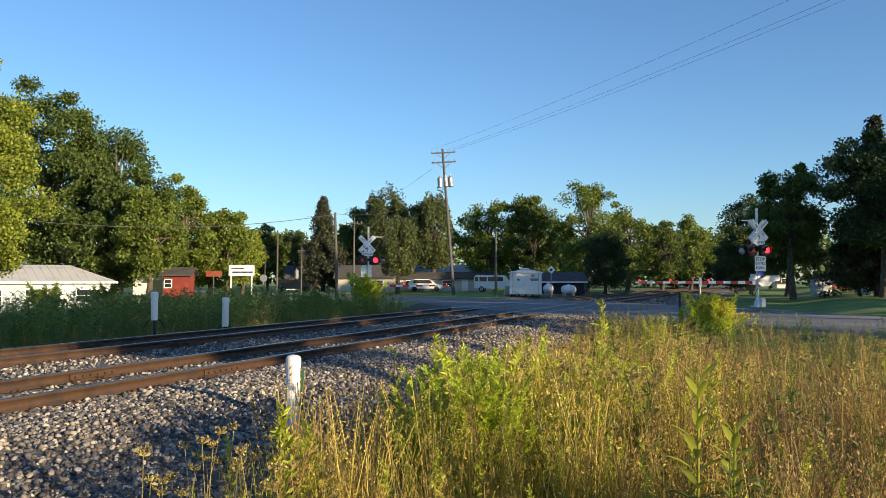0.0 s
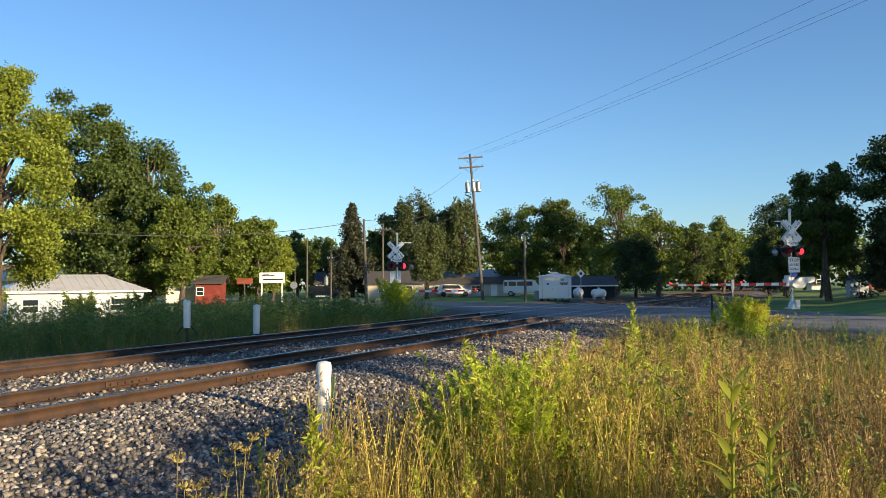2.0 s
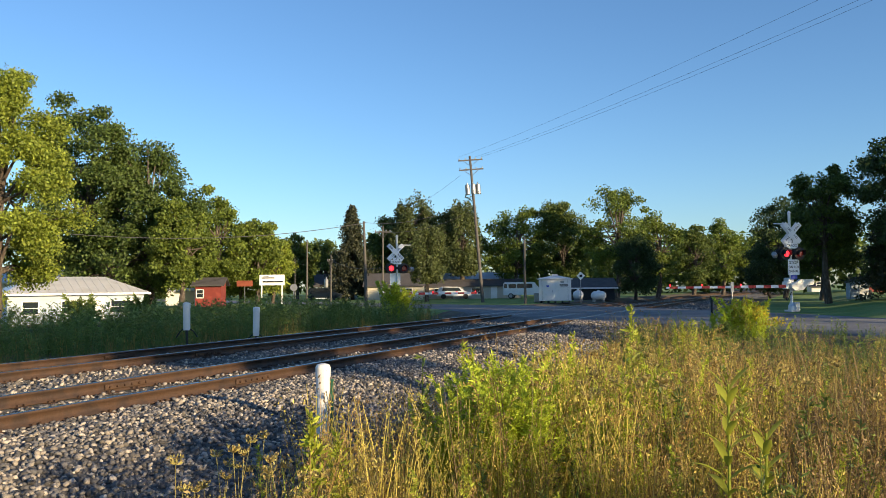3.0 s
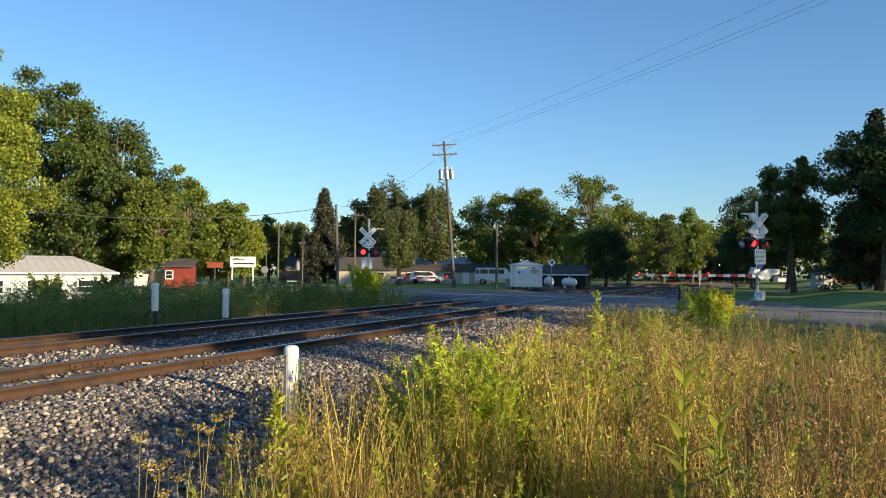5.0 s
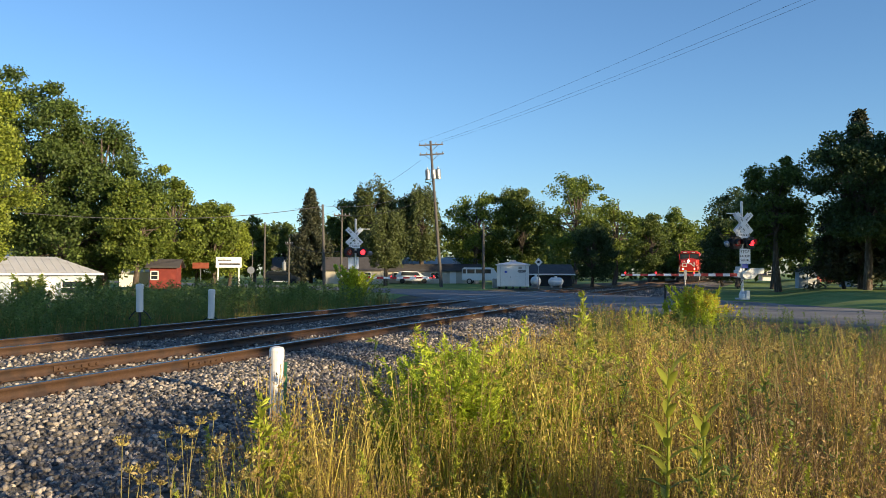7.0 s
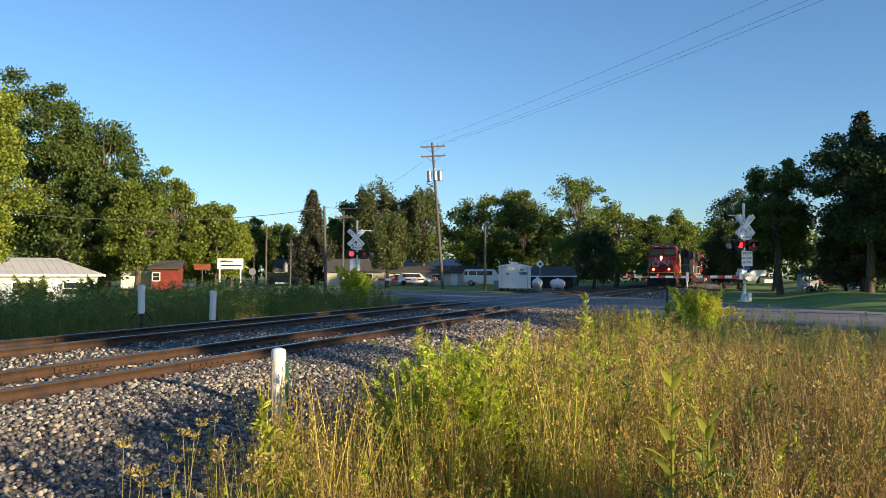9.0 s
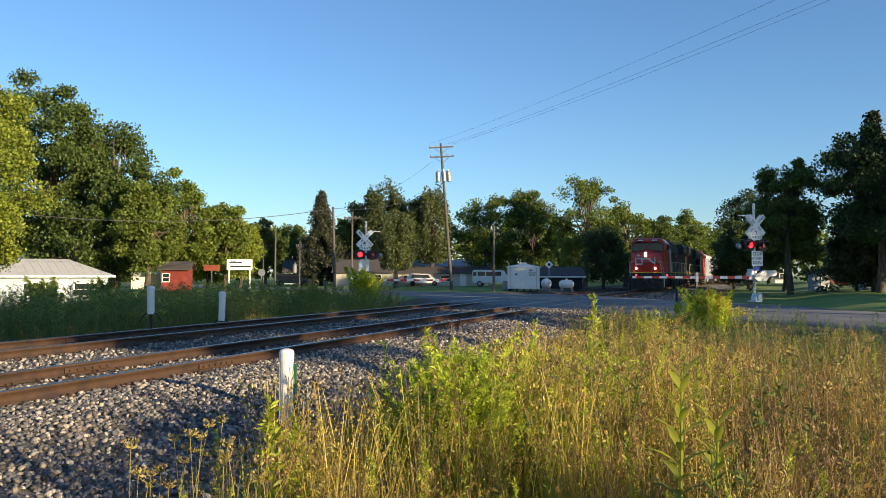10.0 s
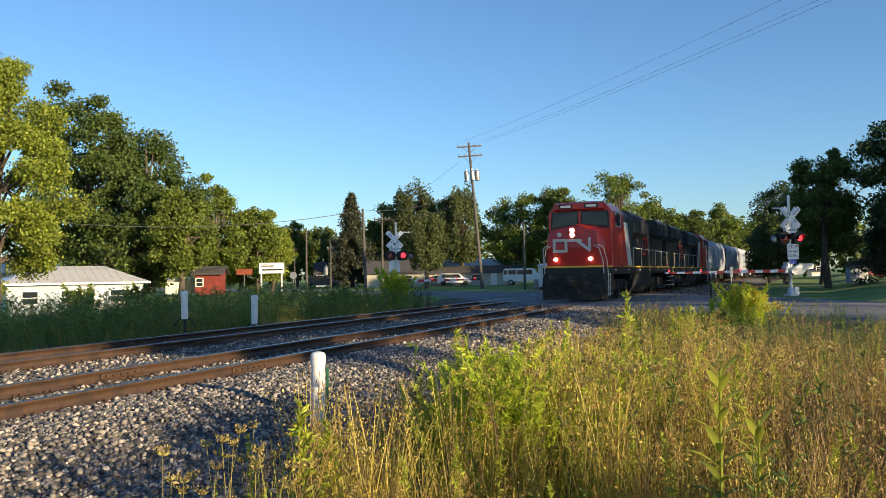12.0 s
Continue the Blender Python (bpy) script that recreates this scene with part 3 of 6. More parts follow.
        made("side_window", M["glass"], lambda bm: box(bm, sx * 1.545, -3.2, 3.92, 0.02, 1.0, 0.62, 0.004), top, "cab side window")
        made("side_window_frame", M["alum"], lambda bm: (box(bm, sx * 1.55, -2.64, 3.92, 0.03, 0.06, 0.74), box(bm, sx * 1.55, -3.76, 3.92, 0.03, 0.06, 0.74), box(bm, sx * 1.55, -3.2, 4.26, 0.03, 1.15, 0.05), box(bm, sx * 1.55, -3.2, 3.58, 0.03, 1.15, 0.05)), top, "metal window frame")
        made("ditch_light", M["headglow"], lambda bm: lathe(bm, [(0.08, -0.02), (0.088, 0.0), (0.06, 0.02)], seg=14, m=pose(sx * 0.82, -0.27, 1.98, -90)), top, "lit ditch light")
        made("mirror", M["black"], lambda bm: box(bm, sx * 1.68, -2.4, 3.9, 0.2, 0.05, 0.4, 0.02), top, "side mirror")
        made("cabinet_door", M["red"], lambda bm: box(bm, sx * 1.552, -4.2, 2.5, 0.02, 0.6, 1.5, 0.004), top, "red side door")
    for dz in (0.11, -0.11):
        made("headlight", M["headglow"], lambda bm: lathe(bm, [(0.095, -0.02), (0.105, 0.0), (0.07, 0.03)], seg=14, m=pose(0, -0.2, 3.20 + dz, -90)), top, "lit headlight")
    made("headlight_housing", M["red"], lambda bm: box(bm, 0, -0.29, 3.2, 0.34, 0.14, 0.54, 0.03), top)
    made("nose_emblem", M["stripe"], lambda bm: lathe(bm, [(0.11, -0.01), (0.11, 0.012)], seg=16, m=pose(0.62, -0.262, 3.13, -90)), top, "small round emblem")

    def logo(bm):
        for x, z, w, h in ((0.62, 2.86, 0.62, 0.13), (0.62, 2.36, 0.62, 0.13), (0.86, 2.61, 0.13, 0.6), (0.3, 2.61, 0.13, 0.6), (-0.1, 2.84, 0.7, 0.13), (-0.8, 2.66, 0.13, 0.62)):
            box(bm, x, -0.212, z, w, 0.02, h, 0.004)
        box(bm, 0, 0, 0, 0.72, 0.02, 0.13, 0.004, m=pose(-0.55, -0.212, 2.58, 0, -38, 0))
    made("emblem_bars", M["stripe"], logo, top, "plain white emblem bars on the nose")

    def cabinet(bm):
        prism(bm, [(-1.42, 1.60), (1.42, 1.60), (1.42, 4.2), (1.1, 4.55), (-1.1, 4.55), (-1.42, 4.2)], -7.6, -4.6, "y")
    made("equipment_cabinet", M["black"], cabinet, top, "black equipment cabinet")
    for sx in (-1, 1):
        made("red_flash", M["red"], lambda bm: prism(bm, [(-4.6, 1.68), (-4.6, 3.9), (-5.2, 3.9), (-6.3, 1.68)], sx * 1.42, sx * 1.428), top, "red slanted flash")
        made("white_stripe", M["stripe"], lambda bm: prism(bm, [(-5.2, 3.9), (-6.3, 3.9), (-7.5, 1.68), (-6.3, 1.68)], sx * 1.42, sx * 1.43), top, "slanted off-white stripe")

    def hood(bm):
        prism(bm, [(-0.98, 1.60), (0.98, 1.60), (0.98, 4.25), (0.75, 4.5), (-0.75, 4.5), (-0.98, 4.25)], -17.0, -7.6, "y")
        for k in range(11):
            for sx in (-1, 1):
                box(bm, sx * 0.985, -8.1 - k * 0.82, 2.9, 0.03, 0.7, 2.0, 0.008)
        box(bm, 0, -10.5, 4.6, 1.2, 2.2, 0.3, 0.03)
    made("long_hood", M["black"], hood, top, "black engine hood with doors")

    def blower(bm):
        prism(bm, [(-1.0, 3.30), (1.0, 3.30), (1.36, 3.55), (1.36, 4.45), (1.1, 4.66), (-1.1, 4.66), (-1.36, 4.45), (-1.36, 3.55)], -12.4, -7.6, "y")
        for k in range(5):
            for sx in (-1, 1):
                box(bm, sx * 1.362, -8.1 - k * 0.92, 4.0, 0.04, 0.78, 0.66, 0.01)
    made("blower_housing", M["black"], blower, top, "overhanging black blower housing")

    def rad(bm):
        prism(bm, [(-1.0, 1.60), (1.0, 1.60), (1.0, 3.5), (1.42, 3.75), (1.42, 4.5), (1.2, 4.68), (-1.2, 4.68), (-1.42, 4.5), (-1.42, 3.75), (-1.0, 3.5)], -21.6, -17.0, "y")
        for k in range(7):
            for sx in (-1, 1):
                box(bm, sx * 1.42, -17.4 - k * 0.62, 4.12, 0.04, 0.5, 0.6, 0.008)
    made("radiator", M["black"], rad, top, "flared radiator housing")

    for sx in (-1, 1):
        for k in range(6):
            made("reflector", M["stripe"], lambda bm: box(bm, sx * 1.504, -2.6 - k * 3.4, 1.46, 0.012, 0.46, 0.06), top, "pale reflector strip")
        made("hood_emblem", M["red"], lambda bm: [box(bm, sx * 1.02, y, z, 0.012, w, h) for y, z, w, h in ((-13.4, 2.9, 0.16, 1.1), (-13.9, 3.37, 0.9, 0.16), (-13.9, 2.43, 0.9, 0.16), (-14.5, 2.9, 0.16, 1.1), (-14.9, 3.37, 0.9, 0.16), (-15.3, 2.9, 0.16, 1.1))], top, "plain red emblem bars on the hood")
        made("rear_steps", M["stripe"], lambda bm: [box(bm, sx * 1.38, -21.7, 0.4 + 0.3 * k, 0.28, 0.36, 0.03, 0.004) for k in range(4)], top, "pale edged rear steps")
        made("sand_box", M["grime"], lambda bm: box(bm, sx * 1.15, -2.1, 1.05, 0.6, 0.5, 0.4, 0.03), top)

    def tank(bm):
        prism(bm, [(-1.3, 0.55), (-1.1, 0.28), (1.1, 0.28), (1.3, 0.55), (1.4, 1.26), (-1.4, 1.26)], -14.3, -8.0, "y")
    made("fuel_tank", M["grime"], tank, top, "black fuel tank")
    for y in (-4.6, -17.6):
        made("truck_frame", M["grime"], lambda bm: truck_frame(bm, y, 3), top, "grimy truck frame")
    for sx in (-1, 1):
        def rails(bm):
            for k in range(6):
                y = -7.8 - k * 2.6
                rod(bm, (sx * 1.45, y, 1.6), (sx * 1.45, y, 2.65), 0.02, seg=6)
            rod(bm, (sx * 1.45, -7.8, 2.65), (sx * 1.45, -20.9, 2.65), 0.022, seg=6)
        made("side_handrail", M["stripe"], rails, top, "pale walkway handrail")
        made("air_reservoir", M["grime"], lambda bm: rod(bm, (sx * 1.2, -7.6, 1.1), (sx * 1.2, -7.0, 1.1), 0.2), top)
    wheels = [axle(top, y + d) for y in (-4.6, -17.6) for d in (1.9, 0, -1.9)]
    return top, wheels


def hopper(label):
    top = thing("hopper_car", Matrix.Identity(4), label, "rail car", "train")

    def body(bm):
        prism(bm, [(-1.3, 1.25), (1.3, 1.25), (1.5, 1.6), (1.58, 2.6), (1.5, 3.7), (1.2, 4.3), (0.6, 4.5), (-0.6, 4.5), (-1.2, 4.3), (-1.5, 3.7), (-1.58, 2.6), (-1.5, 1.6)], -15.6, -1.6, "y")
        prism(bm, [(-4.5, 1.3), (-8.2, 1.3), (-7.2, 0.45), (-5.5, 0.45)], -1.0, 1.0)
        prism(bm, [(-9.0, 1.3), (-12.7, 1.3), (-11.7, 0.45), (-10.0, 0.45)], -1.0, 1.0)
    made("car_body", M["hopper"], body, top, "grey covered hopper body", smooth=False)

    def ends(bm):
        box(bm, 0, -8.6, 1.15, 0.7, 16.8, 0.3, 0.02)
        for y in (-0.5, -16.7):
            box(bm, 0, y, 1.2, 2.9, 0.3, 0.34, 0.02)
            for sx in (-1, 1):
                rod(bm, (sx * 1.35, y, 1.2), (sx * 1.3, y + (-1.1 if y > -5 else 1.1), 3.9), 0.05, seg=6)
    made("end_frame", M["grime"], ends, top, "grimy end frame and ladder")
    for k in range(9):
        for sx in (-1, 1):
            made("side_rib", M["hopper"], lambda bm: prism(bm, [(sx * 1.5, 1.6), (sx * 1.58, 2.6), (sx * 1.5, 3.7), (sx * 1.56, 3.7), (sx * 1.66, 2.6), (sx * 1.56, 1.6)], -2.2 - k * 1.6, -2.12 - k * 1.6, "y"), top)
    made("roof_walk", M["galv"], lambda bm: box(bm, 0, -8.6, 4.58, 1.1, 14.0, 0.06), top, "roof walkway")
    wheels = []
    for y in (-2.6, -14.6):
        made("truck_frame", M["grime"], lambda bm: truck_frame(bm, y, 2), top, "grimy truck frame")
        wheels += [axle(top, y + d, 0.46) for d in (0.95, -0.95)]
    return top, wheels


LOCOS = [locomotive("red and black freight locomotive with lit headlights on the near track")]
LOCOS.append((copy_thing(LOCOS[0][0], Matrix.Identity(4)), None))
tagged(LOCOS[1][0], "second red and black locomotive running long hood first")
CARS = [hopper("grey covered hopper car coupled in the train")]
for _ in range(4):
    CARS.append((copy_thing(CARS[0][0], Matrix.Identity(4)), None))


# ---- trees ----
def bend_rods(segments, seg=7):
    """Tapered tubes as arrays: segments of (a, b, ra, rb)."""
    V, Fq = [], []
    for a, b, ra, rb in segments:
        a, b = np.array(a, float), np.array(b, float)
        d = (b - a) / (np.linalg.norm(b - a) + 1e-9)
        u = np.cross(d, (0.31, 0.95, 0.05))
        u /= np.linalg.norm(u)
        w = np.cross(d, u)
        k = len(V)
        for p, r in ((a, ra), (b, rb)):
            for i in range(seg):
                t = i * 2 * math.pi / seg
                V.append(p + r * (math.cos(t) * u + math.sin(t) * w))
        for i in range(seg):
            Fq.append((k + i, k + (i + 1) % seg, k + seg + (i + 1) % seg, k + seg + i))
    return V, Fq


def leaf_sprays(rng, centres, size, up=0.35, long=1.5):
    """A small folded leaf spray at each centre: two quads that share the midrib."""
    k = len(centres)
    d = rng.normal(size=(k, 3))
    d[:, 2] -= 0.15
    d /= np.linalg.norm(d, axis=1)[:, None]
    nrm = rng.normal(size=(k, 3))
    nrm[:, 2] += up * 3
    side = np.cross(d, nrm)
    side /= np.linalg.norm(side, axis=1)[:, None] + 1e-9
    nr = np.cross(side, d)
    s = size * rng.uniform(0.6, 1.35, (k, 1))
    a, b = centres - d * s * long * 0.5, centres + d * s * long * 0.5
    l = centres + side * s * 0.5 + nr * s * 0.18
    r = centres - side * s * 0.5 + nr * s * 0.18
    V = np.stack([a, l, b, r], 1).reshape(-1, 3)
    i = np.arange(k)[:, None] * 4
    return V, np.concatenate([i + np.array([[0, 1, 2]]), i + np.array([[0, 2, 3]])], 1).reshape(-1, 3)


def tree(x, y, z0, height, width, leaves, seed, label, style="broad", count=7000, leaf=0.3, clear=0.22, gaps=0.0):
    rng = np.random.default_rng(seed)
    top = thing("tree", pose(x, y, z0), label, "tree")
    H, R = height, width / 2
    segs = []
    lean = rng.uniform(-0.03, 0.03, 2)
    tr = 0.018 * H + 0.06
    if style == "spruce":
        segs.append(((0, 0, -0.2), (0, 0, H * 0.97), tr, 0.02))
        cen = []
        for k in range(46):
            f = (k + 0.5) / 46
            z = H * (0.08 + 0.9 * f)
            rad = R * (1 - f) ** 0.9 * rng.uniform(0.45, 1.2) + 0.08
            for j in range(7):
                a = rng.uniform(0, 2 * math.pi)
                rr = rad * rng.uniform(0.8, 1.1)
                tip = np.array((rr * math.cos(a), rr * math.sin(a), z - 0.22 * rr))
                if j < 3:
                    segs.append(((0, 0, z), tuple(tip), 0.03, 0.01))
                m = int(count / (46 * 7))
                u = rng.uniform(0.15, 1.0, m)
                p = np.array((0, 0, z)) + u[:, None] * (tip - np.array((0, 0, z)))
                p += rng.normal(scale=0.10 + 0.12 * u[:, None], size=(m, 3)) - np.array((0, 0, 0.15)) * u[:, None]
                cen.append(p)
        pts = np.concatenate(cen)
    else:
        base_z = H * clear
        cz, rz = (base_z + H) / 2, (H - base_z) / 2
        n_cl = int(44 + 9 * R)
        cl = []
        while len(cl) < n_cl:
            v = rng.normal(size=3)
            v /= np.linalg.norm(v)
            rr = rng.uniform(0.35, 1.0) ** 0.55
            lump = 1 + 0.20 * noise.noise(Vector((v[0] * 1.7 + seed, v[1] * 1.7, v[2] * 1.7))) * 1.6
            shape = 1.0 if v[2] > 0 else 1.05
            p = np.array((v[0] * R * rr * lump * shape, v[1] * R * rr * lump * shape, cz + v[2] * rz * rr * min(lump, 1.05)))
            if gaps and noise.noise(Vector((p[0] * 0.45 + seed, p[1] * 0.45, p[2] * 0.45))) < gaps - 0.35:
                continue
            cl.append(p)
        reach = 0.42 * R + 1.0
        cl = [p for i, p in enumerate(cl) if sum(np.linalg.norm(p - q) < reach for q in cl) > 3]
        fork = np.array((lean[0] * H, lean[1] * H, base_z + 0.12 * H))
        segs.append(((0, 0, -0.3), tuple(fork * (1, 1, 0.5)), tr * 1.25, tr))
        segs.append((tuple(fork * (1, 1, 0.5)), tuple(fork), tr, tr * 0.85))
        spine = np.array((lean[0] * H * 2, lean[1] * H * 2, H * 0.86))
        segs.append((tuple(fork), tuple(spine), tr * 0.8, 0.04))
        for i, p in enumerate(cl):
            if i % 2 == 0:
                f = rng.uniform(0.0, 0.6)
                q = fork + (spine - fork) * f
                mid = (q + p) / 2 + np.array((0, 0, 0.02 * H))
                segs.append((tuple(q), tuple(mid), tr * 0.38, tr * 0.2))
                segs.append((tuple(mid), tuple(p), tr * 0.2, 0.02))
        per = max(8, count // n_cl)
        out = []
        for p in cl:
            r = (0.17 * R + 0.38) * rng.uniform(0.7, 1.3)
            q = rng.normal(size=(per, 3))
            q /= np.linalg.norm(q, axis=1)[:, None]
            q *= (rng.uniform(0.0, 1.0, (per, 1)) ** 0.45) * r * rng.uniform(0.75, 1.25, (per, 1))
            if style == "willow":
                q[:, 2] = q[:, 2] * 1.7 - 0.5 * r
                q[:, :2] *= 0.75
            else:
                q[:, 2] *= 0.72
            out.append(p + q)
        pts = np.concatenate(out)
        pts = pts[pts[:, 2] > base_z * (0.86 if clear > 0.2 else 0.55)]
    V, Fq = bend_rods(segs)
    np_object("trunk", V, Fq, M["bark"], top, smooth=True)
    V, Fq = leaf_sprays(rng, pts, leaf, 0.1 if style == "spruce" else 0.35, 2.2 if style in ("spruce", "willow") else 1.4)
    np_object("crown", V, Fq, M[leaves], top)
    return top


BROAD = "green leafy tree behind the crossing"
# x, y, base, height, width, leaves, style, count, leaf size, clear stem, gaps, label
TREES = [
    (-25.8, 42, -0.9, 14.2, 7.8, "leaf_bright", "broad", 30000, 0.19, 0.07, 0.0, "tall yellow-green leafy tree in evening sun"),
    (-32.6, 66, -0.8, 18.4, 9.8, "leaf_oak", "broad", 15000, 0.30, 0.12, 0.0, "large dark green oak tree lit from one side"),
    (-26.6, 66, -0.8, 16.4, 8.6, "leaf_oak", "broad", 13000, 0.28, 0.10, 0.0, "dark green oak tree with a rounded crown"),
    (-28.6, 64, -0.8, 7.8, 7.6, "leaf_oak", "broad", 5000, 0.28, 0.05, 0.0, "low dense green tree beside the white roofed shed"),
    (-24.6, 75, -0.4, 11.2, 6.2, "leaf_maple", "broad", 6500, 0.30, 0.14, 0.0, "sunlit green maple tree"),
    (-21.2, 78, -0.3, 9.2, 4.8, "leaf_maple", "broad", 5000, 0.30, 0.16, 0.0, "sunlit green maple tree"),
    (-20.4, 81, -0.3, 7.5, 4.0, "leaf_bright", "broad", 4500, 0.26, 0.16, 0.0, "small bright yellow-green tree"),
    (-23.4, 80, -0.3, 6.2, 4.5, "leaf_maple", "broad", 3800, 0.26, 0.12, 0.0, "small leafy green tree"),
    (-22.9, 62, -0.5, 8.6, 4.8, "leaf_maple", "broad", 6000, 0.26, 0.26, 0.05, "sunlit yellow-green tree between the sheds"),
    (-24.2, 110, 0.0, 8.6, 5.6, "leaf_far", "broad", 4200, 0.36, 0.12, 0.0, BROAD),
    (-22.8, 122, 0.0, 8.9, 6.4, "leaf_far", "broad", 4200, 0.38, 0.12, 0.0, BROAD),
    (-15.3, 102, 0.0, 12.2, 9.0, "needle", "spruce", 9000, 0.26, 0.0, 0.0, "dark narrow spruce tree"),
    (-11.2, 110, 0.0, 10.8, 6.4, "leaf_far", "broad", 4600, 0.36, 0.14, 0.0, BROAD),
    (-8.0, 106, 0.0, 13.6, 6.0, "leaf_willow", "willow", 4200, 0.30, 0.35, 0.16, "tall thin-crowned willow tree"),
    (-4.8, 84, 0.0, 7.8, 4.2, "leaf_willow", "willow", 4600, 0.22, 0.28, 0.05, "small drooping willow tree on the lawn"),
    (-1.4, 104, 0.0, 13.4, 6.4, "leaf_willow", "willow", 5200, 0.30, 0.25, 0.08, "tall olive-green willow tree"),
    (-5.4, 114, 0.0, 12.6, 7.4, "leaf_willow", "broad", 5200, 0.36, 0.10, 0.0, BROAD),
    (5.6, 107, 0.0, 13.0, 8.8, "leaf_maple", "broad", 7000, 0.32, 0.10, 0.0, "broad green tree with a sunlit top"),
    (11.7, 106, 0.0, 12.5, 7.6, "leaf_far", "broad", 6500, 0.34, 0.08, 0.0, BROAD),
    (17.2, 96, 0.0, 13.4, 7.6, "leaf_maple", "broad", 5200, 0.30, 0.22, 0.24, "airy light green tree with open limbs"),
    (23.2, 101, 0.0, 11.6, 5.8, "leaf_maple", "broad", 4200, 0.30, 0.12, 0.15, "light green tree beside the tracks"),
    (17.8, 88, 0.0, 6.8, 5.0, "leaf_shade_dark", "broad", 6000, 0.22, 0.02, 0.0, "dense dark green bushy tree"),
    (34.5, 126, 0.0, 11.2, 7.0, "leaf_far", "broad", 5000, 0.36, 0.10, 0.0, BROAD),
    (41.5, 134, 0.0, 12.2, 7.2, "leaf_maple", "broad", 5000, 0.36, 0.10, 0.0, BROAD),
    (50.5, 140, 0.0, 11.6, 7.0, "leaf_maple", "broad", 4200, 0.38, 0.10, 0.1, BROAD),
    (36.6, 95, 0.0, 11.2, 7.4, "leaf_shade_dark", "broad", 8000, 0.26, 0.02, 0.05, "dark shaded tree beyond the crossing signal"),
    (37.8, 103, 0.0, 6.2, 6.0, "leaf_shade_dark", "broad", 5500, 0.26, 0.0, 0.0, "dark shaded shrub beside the railway"),
    (28.9, 66, 0.1, 10.6, 5.4, "leaf_far", "broad", 7000, 0.26, 0.28, 0.0, "green shade tree with some sunlit leaves"),
    (33.2, 77, 0.1, 12.8, 6.2, "leaf_far", "broad", 9000, 0.26, 0.03, 0.0, "tall green tree with sunlit leaves"),
    (35.6, 65.5, 0.1, 15.0, 9.5, "needle", "spruce", 9000, 0.26, 0.0, 0.0, "dark spruce tree with a pointed top over the lawn"),
    (33.6, 61, 0.1, 12.6, 8.6, "leaf_shade_dark", "broad", 14000, 0.26, 0.22, 0.0, "large dark green shade tree over the lawn"),
    (37.6, 58, 0.1, 14.4, 8.6, "leaf_shade_dark", "broad", 12000, 0.28, 0.07, 0.0, "large dark green shade tree over the lawn"),
    (35.5, 68, 0.1, 5.0, 5.0, "leaf_shade_dark", "broad", 4500, 0.24, 0.02, 0.0, "dark shrub behind the small shed"),
    (46.0, 84, 0.1, 9.0, 9.0, "leaf_shade_dark", "broad", 6000, 0.30, 0.05, 0.0, "dark shaded tree behind the lawn"),
    # unseen trees right of view, added to block sun from tracks and crossing
    (29.5, -12, 0.0, 15.0, 7.0, "leaf_shade_dark", "broad", 5000, 0.40, 0.6, 0.05, "high-crowned dark green tree out of view, added to shade the tracks"),
    (31, -5.5, 0.0, 15.5, 8.5, "leaf_shade_dark", "broad", 5000, 0.40, 0.55, 0.05, "high-crowned dark green tree out of view, added to shade the tracks"),
    (33.5, 2, 0.0, 16, 8.5, "leaf_shade_dark", "broad", 5000, 0.40, 0.5, 0.05, "high-crowned dark green tree out of view, added to shade the tracks"),
    (36, 10.5, 0.0, 16.5, 8.5, "leaf_shade_dark", "broad", 5000, 0.40, 0.4, 0.05, "high-crowned dark green tree out of view, added to shade the tracks"),
    (38, 18.5, 0.0, 16.5, 8.5, "leaf_shade_dark", "broad", 5000, 0.40, 0.2, 0.05, "high-crowned dark green tree out of view, added to shade the tracks"),
    (41, 27.5, 0.0, 15, 9, "leaf_shade_dark", "broad", 5000, 0.40, 0.06, 0.05, "large dark green tree out of view, added to shade the crossing and beyond"),
    (43, 36, 0.0, 15, 11, "leaf_shade_dark", "broad", 5000, 0.40, 0.06, 0.05, "large dark green tree out of view, added to shade the crossing and beyond"),
    (40, 47, 0.0, 14.5, 9, "leaf_shade_dark", "broad", 5000, 0.40, 0.06, 0.05, "large dark green tree out of view, added to shade the crossing and beyond"),
    (49, 56, 0.0, 17, 10, "leaf_shade_dark", "broad", 5000, 0.40, 0.06, 0.05, "large dark green tree out of view, added to shade the crossing and beyond"),
    (50, 66, 0.0, 17, 12, "leaf_shade_dark", "broad", 6000, 0.4, 0.04, 0.0, "large dark green tree out of view, added to shade the crossing and beyond"),
    (62, 76, 0.0, 18, 12, "leaf_shade_dark", "broad", 5000, 0.42, 0.04, 0.0, "large dark green tree out of view, added to shade the crossing and beyond"),
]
for i, (tx, ty, tz, th, tw, tl, ts, tc, tf, tk, tg, tt) in enumerate(TREES):
    tree(tx, ty, tz, th, tw, tl, 100 + i, tt, ts, int(tc * (1.4 if tx > 0.58 * ty else 2.8)), tf * (0.8 if tx > 0.58 * ty else 0.62), tk, tg)


